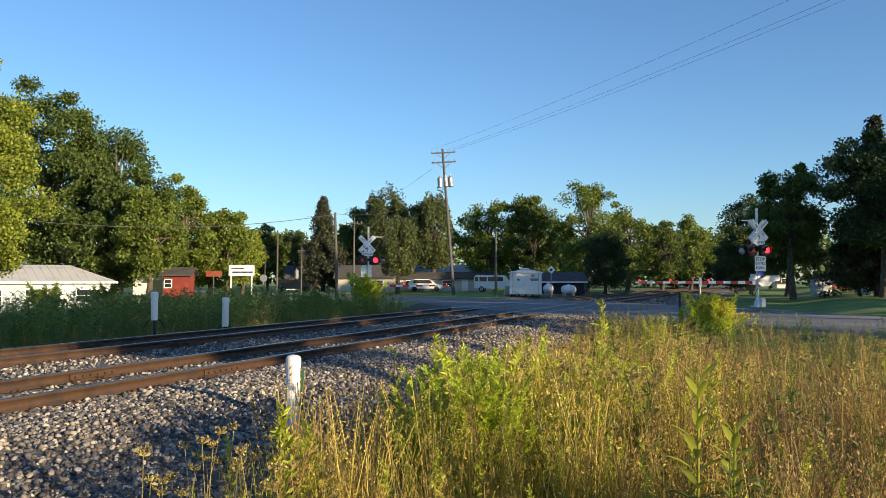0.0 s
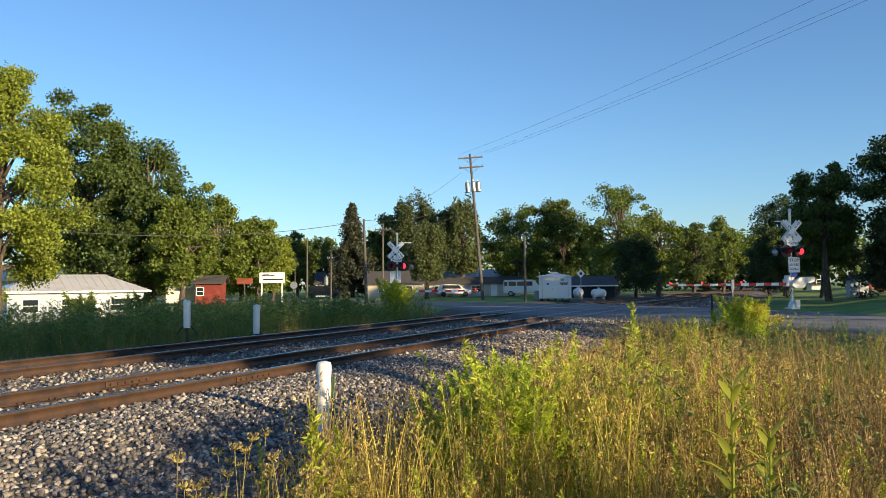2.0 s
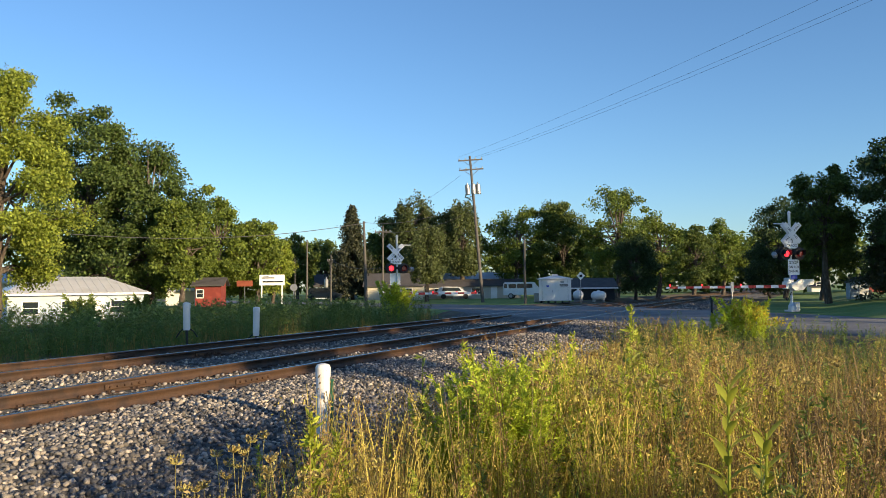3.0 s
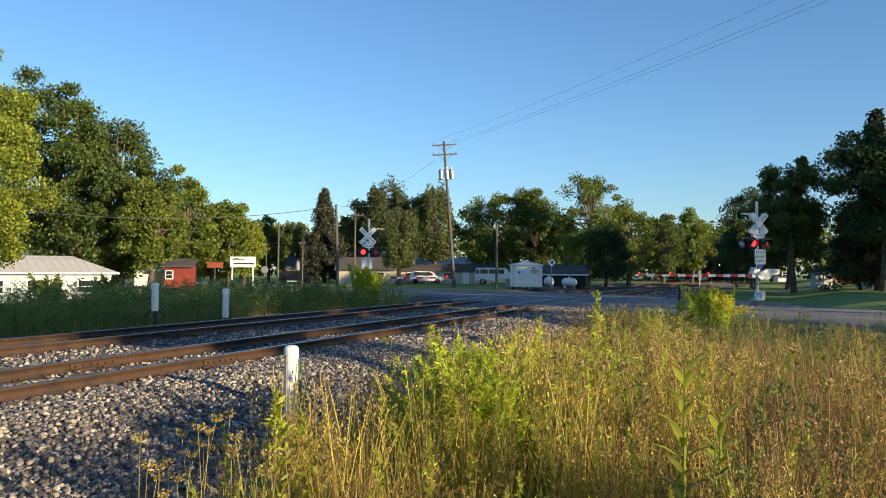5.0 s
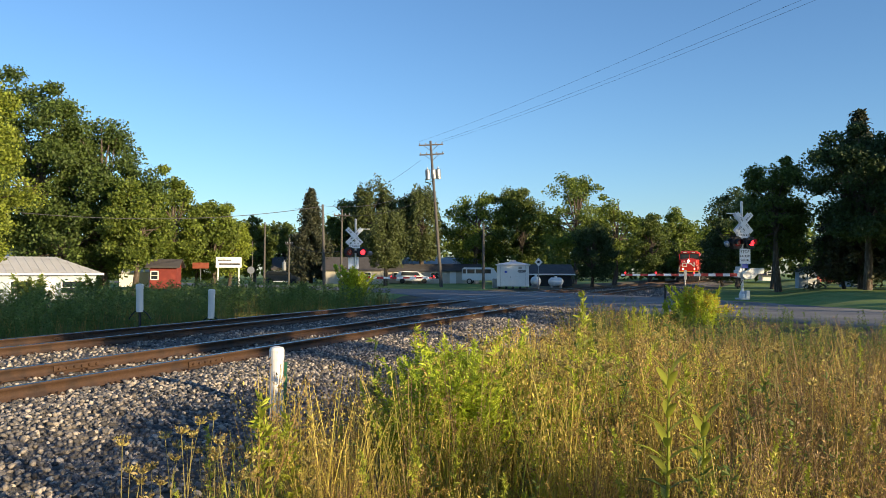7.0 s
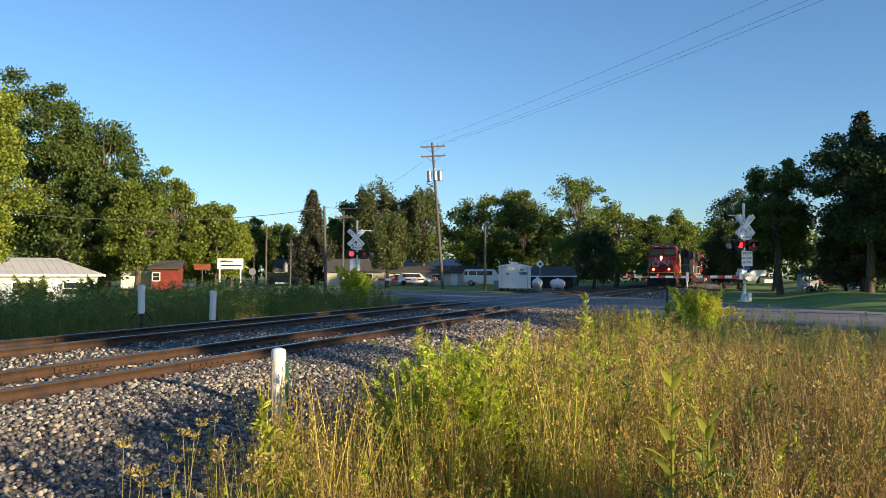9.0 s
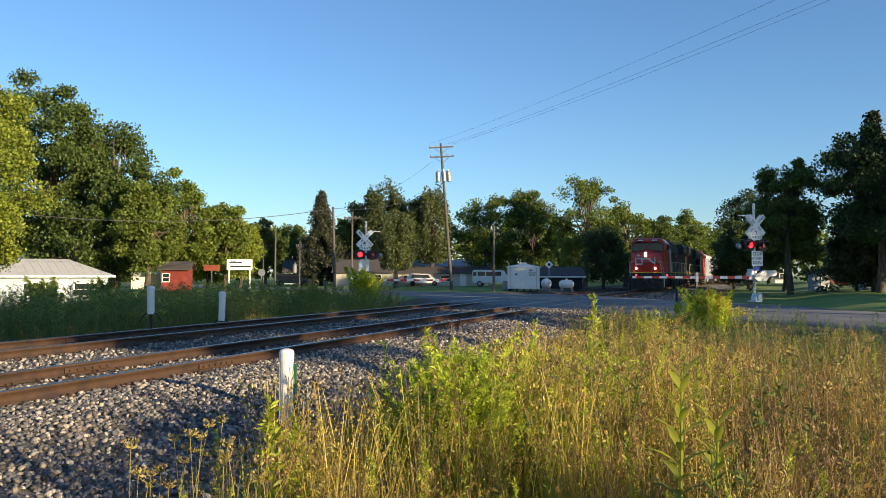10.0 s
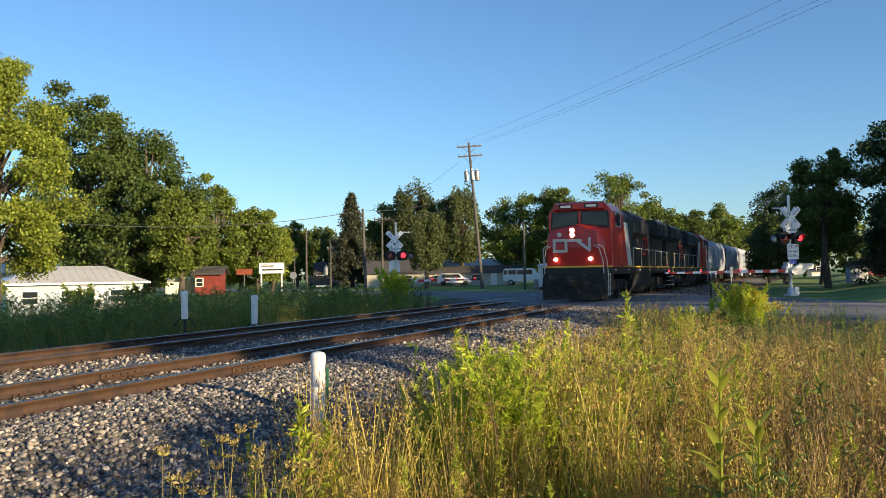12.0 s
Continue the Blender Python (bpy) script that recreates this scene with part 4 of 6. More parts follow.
def far_woods():
    """A loose belt of woods behind all, one uncountable mass."""
    rng = np.random.default_rng(7)
    pts = []
    for k in range(130):
        a = radians(rng.uniform(-32, 40))
        d = rng.uniform(150, 185)
        h = rng.uniform(8, 13)
        c = np.array((d * math.sin(a), d * math.cos(a), h * 0.5))
        q = rng.normal(size=(260, 3))
        q /= np.linalg.norm(q, axis=1)[:, None]
        q *= rng.uniform(0.3, 1, (260, 1)) ** 0.5
        pts.append(c + q * np.array((4.5, 4.5, h * 0.5)))
    V, Fq = leaf_sprays(rng, np.concatenate(pts), 0.75)
    tagged(np_object("woods", V, Fq, M["leaf_far"]), "distant belt of green woods", "woods", kind="stuff")


far_woods()


# ---- poles and wires ----
def utility_pole(x, y, z, h, lean, arms, label, r=0.15, cans=0, turn=0):
    top = thing("utility_pole", pose(x, y, z, 0, lean, turn), label, "utility pole")
    made("pole", M["wood"], lambda bm: rod(bm, (0, 0, -0.5), (0, 0, h), r, r * 0.62, 12), top, "weathered wooden pole")
    for az, aw in arms:
        def arm(bm):
            box(bm, 0, -r, az, aw, 0.1, 0.12, 0.01)
            for sx in (-1, 1):
                rod(bm, (sx * aw * 0.3, -r, az - 0.05), (0, -r, az - 0.6), 0.02, seg=5)
        a = made("crossarm", M["wood"], arm, top, "wooden crossarm")
        for sx in (-1, -0.45, 0.45, 1):
            made("insulator", M["galv"], lambda bm: lathe(bm, [(0.02, 0), (0.05, 0.04), (0.06, 0.1), (0.03, 0.16)], sx * aw * 0.46, -r, 8), a).location.z = az + 0.06
    for k in range(cans):
        sx = (-1, 1, 0)[k]
        made("transformer", M["galv"], lambda bm: lathe(bm, [(0.17, 0), (0.23, 0.04), (0.23, 0.85), (0.19, 0.95), (0.06, 1.0), (0.05, 1.15)], sx * 0.5, -0.1 - 0.25 * (k == 2), 12), top, "grey transformer can").location.z = h - 3.65
    return top


utility_pole(1.0, 75, 0.0, 13.8, -4.4, ((13.4, 2.3), (12.5, 2.3)), "leaning wooden utility pole with transformers", 0.17, 3, 8)
utility_pole(4.5, 68, 0.0, 5.6, 0, (), "short bare wooden pole beside the van", 0.13)
utility_pole(-7.67, 58, -0.3, 6.6, -1.5, (), "bare wooden utility pole beyond the weeds", 0.13)
utility_pole(-8.4, 75, 0.0, 7.3, 0.5, ((6.7, 1.5),), "wooden utility pole with one crossarm", 0.12)
utility_pole(-13.7, 66, 0.0, 5.5, 0.3, (), "pale bare wooden pole beyond the weeds", 0.1)
utility_pole(-15.6, 88, 0.0, 5.2, 0.3, ((4.5, 0.8),), "small utility pole with a lamp bracket", 0.1, 1)
utility_pole(-19.6, 88, 0.0, 4.8, 0, (), "thin pale pole beyond the weeds", 0.07)
utility_pole(24.6, 3.5, -0.3, 13.2, 0, ((12.9, 2.3), (12.0, 2.3)), "wooden utility pole beside the road", 0.17, 0, 15)


def wire(a, b, sag, r=0.0065):
    a, b = Vector(a), Vector(b)
    pts = [a.lerp(b, i / 24) - Vector((0, 0, sag * 4 * (i / 24) * (1 - i / 24))) for i in range(25)]
    d = (b - a).normalized()
    u = d.cross(Vector((0, 0, 1))).normalized()
    w = u.cross(d)
    V = [p + r * (math.cos(k * 1.5708) * u + math.sin(k * 1.5708) * w) for p in pts for k in range(4)]
    Fq = [(i * 4 + k, i * 4 + (k + 1) % 4, i * 4 + 4 + (k + 1) % 4, i * 4 + 4 + k) for i in range(24) for k in range(4)]
    tagged(np_object("overhead_wire", V, Fq, M["wire"]), "thin grey overhead wire between poles", "wire", "overhead wires")


for d, z in ((-1.05, 13.6), (0.5, 13.6), (1.05, 13.6)):
    wire((-0.05 + d, 75 + 0.1 * d, z + 0.1), (24.6 + d, 3.5 + 0.25 * d, 13.0), 0.75)
wire((-7.7, 58, 6.2), (-26, 45, 5.0), 0.8, 0.02)
wire((-7.7, 58, 6.2), (-0.5, 75, 9.5), 0.7, 0.014)
wire((-8.4, 75, 6.7), (-0.2, 75, 8.5), 0.6, 0.014)
wire((-15.6, 88, 4.6), (-8.4, 75, 3.4), 0.5, 0.02)
wire((-0.9, 75, 12.0), (-16, 110, 9.0), 0.8, 0.012)


# ---- buildings ----
def house(name, x, y, z, w, d, wall_h, roof_h, turn, wall, roof, label, windows=(), doors=(), over=0.35, ribs=0, ridge="x", category="house", hip=0.0):
    """Gabled house: width along x, front towards -y. Windows and doors are (x, z, w, h) on the front."""
    top = thing(name, pose(x, y, z, 0, 0, turn), label, category)

    def shell(bm):
        if ridge == "x":
            prism(bm, [(-d / 2, 0), (d / 2, 0), (d / 2, wall_h)] + ([] if hip else [(0, wall_h + roof_h - 0.06)]) + [(-d / 2, wall_h)], -w / 2, w / 2, "x")
        else:
            prism(bm, [(-w / 2, 0), (w / 2, 0), (w / 2, wall_h), (0, wall_h + roof_h - 0.06), (-w / 2, wall_h)], -d / 2, d / 2, "y")
    made("wall", M[wall], shell, top, "siding walls")
    span, run = (w, d) if ridge == "x" else (d, w)
    drop = roof_h * over / (run / 2)
    if hip:
        def hipped(bm):
            e, f, z0, z1 = run / 2 + over, span / 2 + over, wall_h - drop, wall_h + roof_h
            eave = [bm.verts.new((px * f, py * e, z0)) for px, py in ((-1, -1), (1, -1), (1, 1), (-1, 1))]
            rim = [bm.verts.new((px * f, py * e, z0 + 0.12)) for px, py in ((-1, -1), (1, -1), (1, 1), (-1, 1))]
            top_l, top_r = bm.verts.new((-f + hip, 0, z1 + 0.12)), bm.verts.new((f - hip, 0, z1 + 0.12))
            for i in range(4):
                bm.faces.new((eave[i], eave[(i + 1) % 4], rim[(i + 1) % 4], rim[i]))
            bm.faces.new((rim[0], rim[1], top_r, top_l))
            bm.faces.new((rim[1], rim[2], top_r))
            bm.faces.new((rim[2], rim[3], top_l, top_r))
            bm.faces.new((rim[3], rim[0], top_l))
            bm.faces.new(eave[::-1])
        rf = made("roof", M[roof], hipped, top, "hipped metal roof")
        for k in range(ribs):
            f = span / 2 + over
            p = -f + 2 * f * (k + 0.5) / ribs
            u = min(1.0, (f - abs(p)) / hip)
            e = run / 2 + over
            made("roof_rib", M[roof], lambda bm: prism(bm, [(-e, wall_h - drop + 0.11), (-e * (1 - u), wall_h - drop + 0.11 + (roof_h + drop) * u), (-e * (1 - u), wall_h - drop + 0.15 + (roof_h + drop) * u), (-e, wall_h - drop + 0.15)], p - 0.025, p + 0.025, "x"), rf)
    for sx in (-1, 1) if not hip else ():
        def slab(bm):
            e = run / 2 + over
            prism(bm, [(sx * e, wall_h - drop), (0, wall_h + roof_h), (0, wall_h + roof_h + 0.1), (sx * e, wall_h - drop + 0.1)], -span / 2 - over, span / 2 + over, ridge)
        rf = made("roof", M[roof], slab, top, "pitched roof")
        for k in range(ribs):
            p = -span / 2 - over + (span + 2 * over) * (k + 0.5) / ribs
            e = run / 2 + over

            def rib(bm):
                prism(bm, [(sx * e, wall_h - drop + 0.095), (0, wall_h + roof_h + 0.095), (0, wall_h + roof_h + 0.14), (sx * e, wall_h - drop + 0.14)], p - 0.03, p + 0.03, ridge)
            made("roof_rib", M[roof], rib, rf)
    for wx, wz, ww, wh in windows:
        win = made("window", M["glass"], lambda bm: box(bm, wx, -d / 2 - 0.01, wz, ww, 0.04, wh), top, "dark window")

        def fr(bm):
            for q in (-1, 1):
                box(bm, wx + q * ww / 2, -d / 2 - 0.03, wz, 0.08, 0.06, wh + 0.08)
                box(bm, wx, -d / 2 - 0.03, wz + q * wh / 2, ww + 0.08, 0.06, 0.08)
            box(bm, wx, -d / 2 - 0.03, wz, ww, 0.05, 0.04)
        made("window_frame", M["white"], fr, win, "white window frame")
    for wx, wz, ww, wh in doors:
        made("door", M["white"], lambda bm: box(bm, wx, -d / 2 - 0.02, wz, ww, 0.05, wh, 0.01), top, "white door")
    return top


house("shed", -29.1, 56.9, -1.2, 8.8, 6.0, 2.5, 1.05, 38, "bluesiding", "metalroof", "pale shed with a hipped white metal roof", ((-3.0, 1.5, 1.0, 0.9), (-0.4, 1.5, 1.4, 0.9), (2.9, 1.5, 1.6, 0.9)), ((1.2, 1.1, 0.95, 2.1),), 0.4, 18, category="shed", hip=2.4)
house("shed", -44.0, 76, -0.8, 8.0, 6.0, 3.2, 1.2, 15, "siding", "metalroof", "farther shed with a ribbed metal roof", (), (), 0.4, 16, category="shed")
house("long_house", 1.0, 112, -0.1, 10.4, 7.0, 1.9, 1.6, 0, "siding", "metalroof", "long beige house with a pale metal roof", ((-5, 1.0, 0.9, 0.8), (-2.6, 1.0, 1.3, 0.8), (3.0, 1.0, 0.9, 0.8), (5.0, 1.0, 0.9, 0.8)), ((0.3, 0.85, 0.8, 1.65),), 0.3, 0)
house("house", -0.8, 104, -0.1, 14.0, 4.0, 1.75, 0.75, 0, "siding", "shingle", "low beige house with dark shingle roof", ((-5.4, 1.05, 0.9, 0.8), (-3.4, 1.05, 1.2, 0.8), (1.4, 1.05, 1.3, 0.8), (5.4, 1.05, 0.9, 0.9)), ((-1.2, 0.9, 0.8, 1.7), (3.6, 0.9, 0.8, 1.7)), 0.35)
house("house", -9.5, 100, -0.1, 7.0, 5.0, 1.9, 1.4, 0, "siding", "shingle", "small beige house with a brown roof", ((-1.5, 1.1, 0.8, 0.8), (1.8, 1.1, 0.8, 0.8)), (), 0.35)
# carport body is a solid near-black block standing in for the shade inside
house("carport", 12.2, 84, 0.0, 4.6, 4.0, 1.35, 0.8, 0, "dark", "shingle", "carport with a low shingle roof, its shaded inside a dark block", (), (), 0.3, category="carport")
made_beam = tagged(made("carport_beam", M["white"], lambda bm: box(bm, 12.2, 81.62, 1.20, 5.2, 0.1, 0.14, 0.01)), "white fascia beam of the carport", "beam")
house("red_shed", -22.6, 68.5, 0.0, 2.2, 1.8, 1.9, 0.5, 5, "hullred", "shingle", "small dark red wooden shed with a white window", ((-0.7, 1.1, 0.6, 0.7),), (), 0.3, category="shed")
house("trailer", -25.6, 70, 0.1, 2.4, 2.0, 1.2, 0.2, 5, "white", "metalroof", "small white trailer beside the red shed", (), (), 0.1, category="trailer")
house("garden_shed", 34.5, 73, 0.0, 1.5, 1.7, 1.5, 0.36, -14, "bluesiding", "shingle", "small pale blue garden shed on the lawn", (), ((0.35, 0.72, 0.7, 1.35),), 0.12, ridge="y", category="shed")
house("house", 40.2, 75, 0.0, 1.7, 4.0, 1.6, 0.9, -10, "bluesiding", "shingle", "pale house corner under the dark trees", (), (), 0.25, ridge="y")
house("house", 47.5, 112, 0.3, 2.0, 2.6, 0.7, 0.4, -10, "white", "shingle", "white house seen between the trunks", ((0, 1.0, 0.8, 0.7),), (), 0.25)
house("house", -20.0, 118, 0.0, 6.0, 5.0, 1.9, 1.6, 8, "bluesiding", "shingle", "pale house far behind the poles", ((0.5, 1.2, 0.8, 0.8),), (), 0.3)


def signal_hut():
    top = thing("signal_hut", pose(7.25, 70, -0.02, 0, 0, -7), "white metal railway signal hut with a low hipped roof", "signal hut")
    made("skid", M["grime"], lambda bm: [box(bm, k * 0.75, 0, 0.1, 0.14, 2.3, 0.2, 0.01) for k in (-1.6, -0.8, 0, 0.8, 1.6)], top, "dark support beams")
    made("hut_wall", M["white"], lambda bm: box(bm, 0, 0, 1.12, 2.75, 2.3, 1.85, 0.015), top, "white metal walls")

    def roof(bm):
        lo = [bm.verts.new((sx * 1.5, sy * 1.27, 2.03)) for sx, sy in ((-1, -1), (1, -1), (1, 1), (-1, 1))]
        lo2 = [bm.verts.new((sx * 1.5, sy * 1.27, 2.10)) for sx, sy in ((-1, -1), (1, -1), (1, 1), (-1, 1))]
        hi = [bm.verts.new((sx * 0.3, sy * 0.25, 2.36)) for sx, sy in ((-1, -1), (1, -1), (1, 1), (-1, 1))]
        for a, b in ((lo, lo2), (lo2, hi)):
            for i in range(4):
                bm.faces.new((a[i], a[(i + 1) % 4], b[(i + 1) % 4], b[i]))
        bm.faces.new(lo[::-1])
        bm.faces.new(hi)
        box(bm, 0, 0, 2.42, 0.5, 0.4, 0.12, 0.02)
    made("roof", M["metalroof"], roof, top, "pale hipped roof with a vent")
    dr = made("door", M["white"], lambda bm: box(bm, -0.5, -1.165, 1.05, 0.85, 0.04, 1.6, 0.01), top, "white steel door")
    made("handle", M["galv"], lambda bm: box(bm, -0.2, -1.2, 1.0, 0.04, 0.04, 0.16), dr)
    made("warning_plate", M["blue"], lambda bm: box(bm, -0.62, -1.19, 1.45, 0.2, 0.012, 0.16), dr)
    made("vent", M["galv"], lambda bm: box(bm, 0.62, -1.16, 1.8, 0.3, 0.03, 0.2), top, "small wall vent")
    for k in range(3):
        made("text_bar", M["dark"], lambda bm: box(bm, 0.75, -1.156, 1.58 - 0.1 * k, 0.7 - 0.16 * (k == 2), 0.012, 0.05), top, "dark unreadable text bar")
    for k in (-1.1, 1.1):
        made("panel_seam", M["galv"], lambda bm: box(bm, k, -1.153, 1.12, 0.03, 0.012, 1.8), top)


signal_hut()


def propane_tank(x, y, ln, r, turn, label):
    top = thing("propane_tank", pose(x, y, 0.0, 0, 0, turn), label, "gas tank", "gas tanks")
    made("tank", M["white"], lambda bm: lathe(bm, [(0.02, -ln / 2), (r * 0.6, -ln / 2 + r * 0.25), (r, -ln / 2 + r * 0.8), (r, ln / 2 - r * 0.8), (r * 0.6, ln / 2 - r * 0.25), (0.02, ln / 2)], seg=18, m=pose(0, 0, r + 0.18, 0, 90, 0)), top, "white steel tank", smooth=True)
    for k in (-0.3, 0.3):
        made("saddle", M["galv"], lambda bm: box(bm, k * ln, 0, 0.14, 0.14, r * 1.2, 0.28), top)
    made("dome", M["white"], lambda bm: lathe(bm, [(0.12, 2 * r + 0.15), (0.13, 2 * r + 0.25), (0.06, 2 * r + 0.3)], seg=10), top)


propane_tank(11.3, 72, 1.45, 0.38, 10, "white propane tank on saddles beside the carport")
propane_tank(9.75, 74, 1.2, 0.42, 60, "white propane tank behind the signal hut")


def van(x, y, turn):
    top = thing("van", pose(x, y, -0.02, 0, 0, turn), "white passenger van parked beside the signal hut", "van")

    def body(bm):
        prism(bm, [(-2.6, 0.45), (2.5, 0.45), (2.6, 0.7), (2.5, 1.05), (1.75, 1.2), (1.2, 1.9), (0.9, 2.02), (-2.4, 2.02), (-2.6, 1.85)], -0.95, 0.95, "y")
        bmesh.ops.bevel(bm, geom=list(bm.edges), offset=0.05, segments=2, affect="EDGES")
    made("body", M["vanwhite"], body, top, "white van body")
    for sy in (-1, 1):
        for wx, ww in ((0.55, 0.75), (-0.45, 0.95), (-1.5, 0.9), (-2.3, 0.4)):
            made("side_window", M["glass"], lambda bm: box(bm, wx, sy * 0.952, 1.55, ww, 0.012, 0.5), top, "dark side window")
    made("windshield", M["glass"], lambda bm: prism(bm, [(1.72, 1.27), (1.28, 1.85), (1.30, 1.86), (1.74, 1.28)], -0.8, 0.8, "y"), top, "sloped windshield")
    made("rear_window", M["glass"], lambda bm: box(bm, -2.605, 0, 1.5, 0.012, 1.4, 0.5), top)
    made("bumper", M["galv"], lambda bm: box(bm, 2.62, 0, 0.55, 0.12, 1.85, 0.18, 0.03), top, "chrome bumper")
    for sy in (-0.7, 0.7):
        made("headlight", M["galv"], lambda bm: box(bm, 2.56, sy, 0.85, 0.08, 0.3, 0.16, 0.02), top)
    for wx in (-1.7, 1.65):
        for sy in (-0.86, 0.86):
            w = made("wheel", M["rubber"], lambda bm: lathe(bm, [(0.24, -0.1), (0.33, -0.09), (0.35, 0), (0.33, 0.09), (0.24, 0.1)], seg=16, m=pose(wx, sy, 0.36, 90)), top, "black tyre")
            made("rim", M["galv"], lambda bm: lathe(bm, [(0.22, -0.105), (0.2, 0.0), (0.22, 0.105)], seg=14, m=pose(wx, sy, 0.36, 90)), w)


van(6.5, 97.5, -10)


def parked_car(x, y, turn, paint, label):
    top = thing("car", pose(x, y, 0, 0, 0, turn), label, "car")

    def body(bm):
        prism(bm, [(-2.2, 0.35), (2.1, 0.35), (2.2, 0.75), (1.2, 0.95), (0.6, 1.5), (-1.7, 1.55), (-2.2, 1.0)], -0.88, 0.88, "y")
        bmesh.ops.bevel(bm, geom=list(bm.edges), offset=0.06, segments=2, affect="EDGES")
    made("body", M[paint], body, top)
    for sy in (-1, 1):
        made("side_window", M["glass"], lambda bm: prism(bm, [(-1.6, 1.02), (0.85, 1.0), (0.5, 1.42), (-1.45, 1.45)], sy * 0.882, sy * 0.895, "y"), top)
    for wx in (-1.4, 1.35):
        for sy in (-0.8, 0.8):
            made("wheel", M["rubber"], lambda bm: lathe(bm, [(0.22, -0.1), (0.32, -0.09), (0.32, 0.09), (0.22, 0.1)], seg=14, m=pose(wx, sy, 0.33, 90)), top, "black tyre")


parked_car(-18.0, 97, 8, "carblack", "dark sport utility car parked beyond the weeds")
parked_car(47.5, 96, 10, "hullred", "red car parked under the trees")
parked_car(-2.2, 100.4, 3, "vanwhite", "light car parked before the house")
tagged(made("utility_box", M["galv"], lambda bm: box(bm, 6.0, 71.5, 0.42, 0.95, 0.7, 0.85, 0.03)), "grey utility box beside the van", "utility box")


def board_sign():
    top = thing("roadside_sign", pose(-18.9, 75, 0.0, 0, 0, 6), "white roadside business sign on two posts", "sign")
    made("board", M["signwhite"], lambda bm: box(bm, 0, 0, 2.3, 2.35, 0.16, 1.0, 0.02), top, "white board")
    for sx in (-1, 1):
        made("post", M["white"], lambda bm: box(bm, sx * 0.95, 0, 0.9, 0.12, 0.1, 1.85), top)
    for bx, bz, bw, bh in ((-0.35, 2.5, 1.2, 0.1), (-0.55, 2.62, 0.5, 0.05), (0.1, 2.14, 1.9, 0.14)):
        made("text_bar", M["dark"], lambda bm: box(bm, bx, -0.086, bz, bw, 0.012, bh), top, "dark unreadable text bar")


board_sign()


def post_sign(name, x, y, z, h, shape, material, label):
    top = thing(name, pose(x, y, z, 0, 0, 6), label, "sign")
    made("post", M["galv"], lambda bm: box(bm, 0, 0.03, h / 2, 0.06, 0.05, h), top)
    if shape == "round":
        made("plate", material, lambda bm: lathe(bm, [(0.3, -0.006), (0.3, 0.006)], seg=20, m=pose(0, 0, h - 0.2, 90)), top)
    elif shape == "diamond":
        made("plate", material, lambda bm: box(bm, 0, 0, 0, 0.5, 0.012, 0.5, 0.0, m=pose(0, 0, h - 0.2, 0, 45, 0)), top)
        made("mark", M["dark"], lambda bm: box(bm, 0, -0.01, h - 0.2, 0.2, 0.012, 0.2), top)
    else:
        made("plate", material, lambda bm: box(bm, 0, 0, h - 0.2, 1.5, 0.06, 0.55, 0.01), top)


post_sign("round_sign", -14.8, 66, 0.0, 1.75, "round", M["galv"], "round grey sign plate seen from behind")
post_sign("orange_sign", -21.5, 75, 0.0, 2.2, "plate", M["orange"], "low orange-brown sign board on a post")
post_sign("diamond_sign", 9.0, 66.5, 0.0, 2.45, "diamond", M["white"], "small white diamond sign on a dark post")
tagged(made("marker_post", M["galv"], lambda bm: (rod(bm, (10.6, 33.0, -0.4), (10.6, 33.0, 1.15), 0.025, seg=8), box(bm, 10.6, 32.96, 1.28, 0.12, 0.03, 0.4, 0.005))), "thin grey marker post with a narrow plate", "marker post")
tagged(made("marker_post", M["black"], lambda bm: rod(bm, (11.0, 37.2, -0.3), (11.0, 37.2, 0.85), 0.05, seg=8)), "short black steel post beside the track", "post")


# ---- pipe posts beside the tracks ----
def pipe_post(x, y, z, h, r, label, stand=0.0, rodside=0):
    top = thing("pipe_post", pose(x, y, z, 0, random.uniform(-1, 1), 0), label, "post", "white pipe posts")
    made("pipe", M["pvc"], lambda bm: lathe(bm, [(r, stand - 0.1 if not stand else stand), (r, stand + h - 0.14)], seg=20), top, "white plastic pipe", smooth=False)
    made("cap", M["pvc"], lambda bm: lathe(bm, [(r * 1.10, stand + h - 0.16), (r * 1.12, stand + h - 0.05), (r * 0.95, stand + h - 0.015), (r * 0.4, stand + h)], seg=20), top, "domed pipe cap")
    if stand:
        made("stake", M["black"], lambda bm: rod(bm, (0, 0, -0.2), (0, 0, stand + 0.1), r * 0.4, seg=8), top, "dark stake")
        for k in (-1, 1):
            def tail(bm):
                pts = [(k * (0.03 + 0.09 * i), 0, stand + 0.05 - 0.055 * i * i * 0.5) for i in range(4)]
                for a, b in zip(pts, pts[1:]):
                    rod(bm, a, b, 0.018, seg=6)
            made("cable", M["black"], tail, top, "dark cable")
    if rodside:
        made("steel_stake", M["green"], lambda bm: box(bm, rodside * (r + 0.022), 0.03, 0.30, 0.035, 0.03, 0.75, 0.004), top, "green steel stake")

        def loop(bm):
            pts = [(0.12 + 0.05 * i, 0.02, 0.12 + 0.09 * math.sin(i / 6 * math.pi) - 0.02 * i) for i in range(7)]
            for a, b in zip(pts, pts[1:]):
                rod(bm, a, b, 0.014, seg=6)
        made("cable", M["galv"], loop, top, "grey cable loop")


pipe_post(-1.82, 9.75, -0.42, 0.87, 0.083, "white plastic pipe post with a green stake in ballast", rodside=1)
pipe_post(-7.95, 22.1, -0.36, 0.78, 0.095, "white plastic pipe post on a dark stake", stand=0.62)
pipe_post(-6.42, 23.6, -0.36, 0.86, 0.095, "white plastic pipe post beside the far track", stand=0.36)


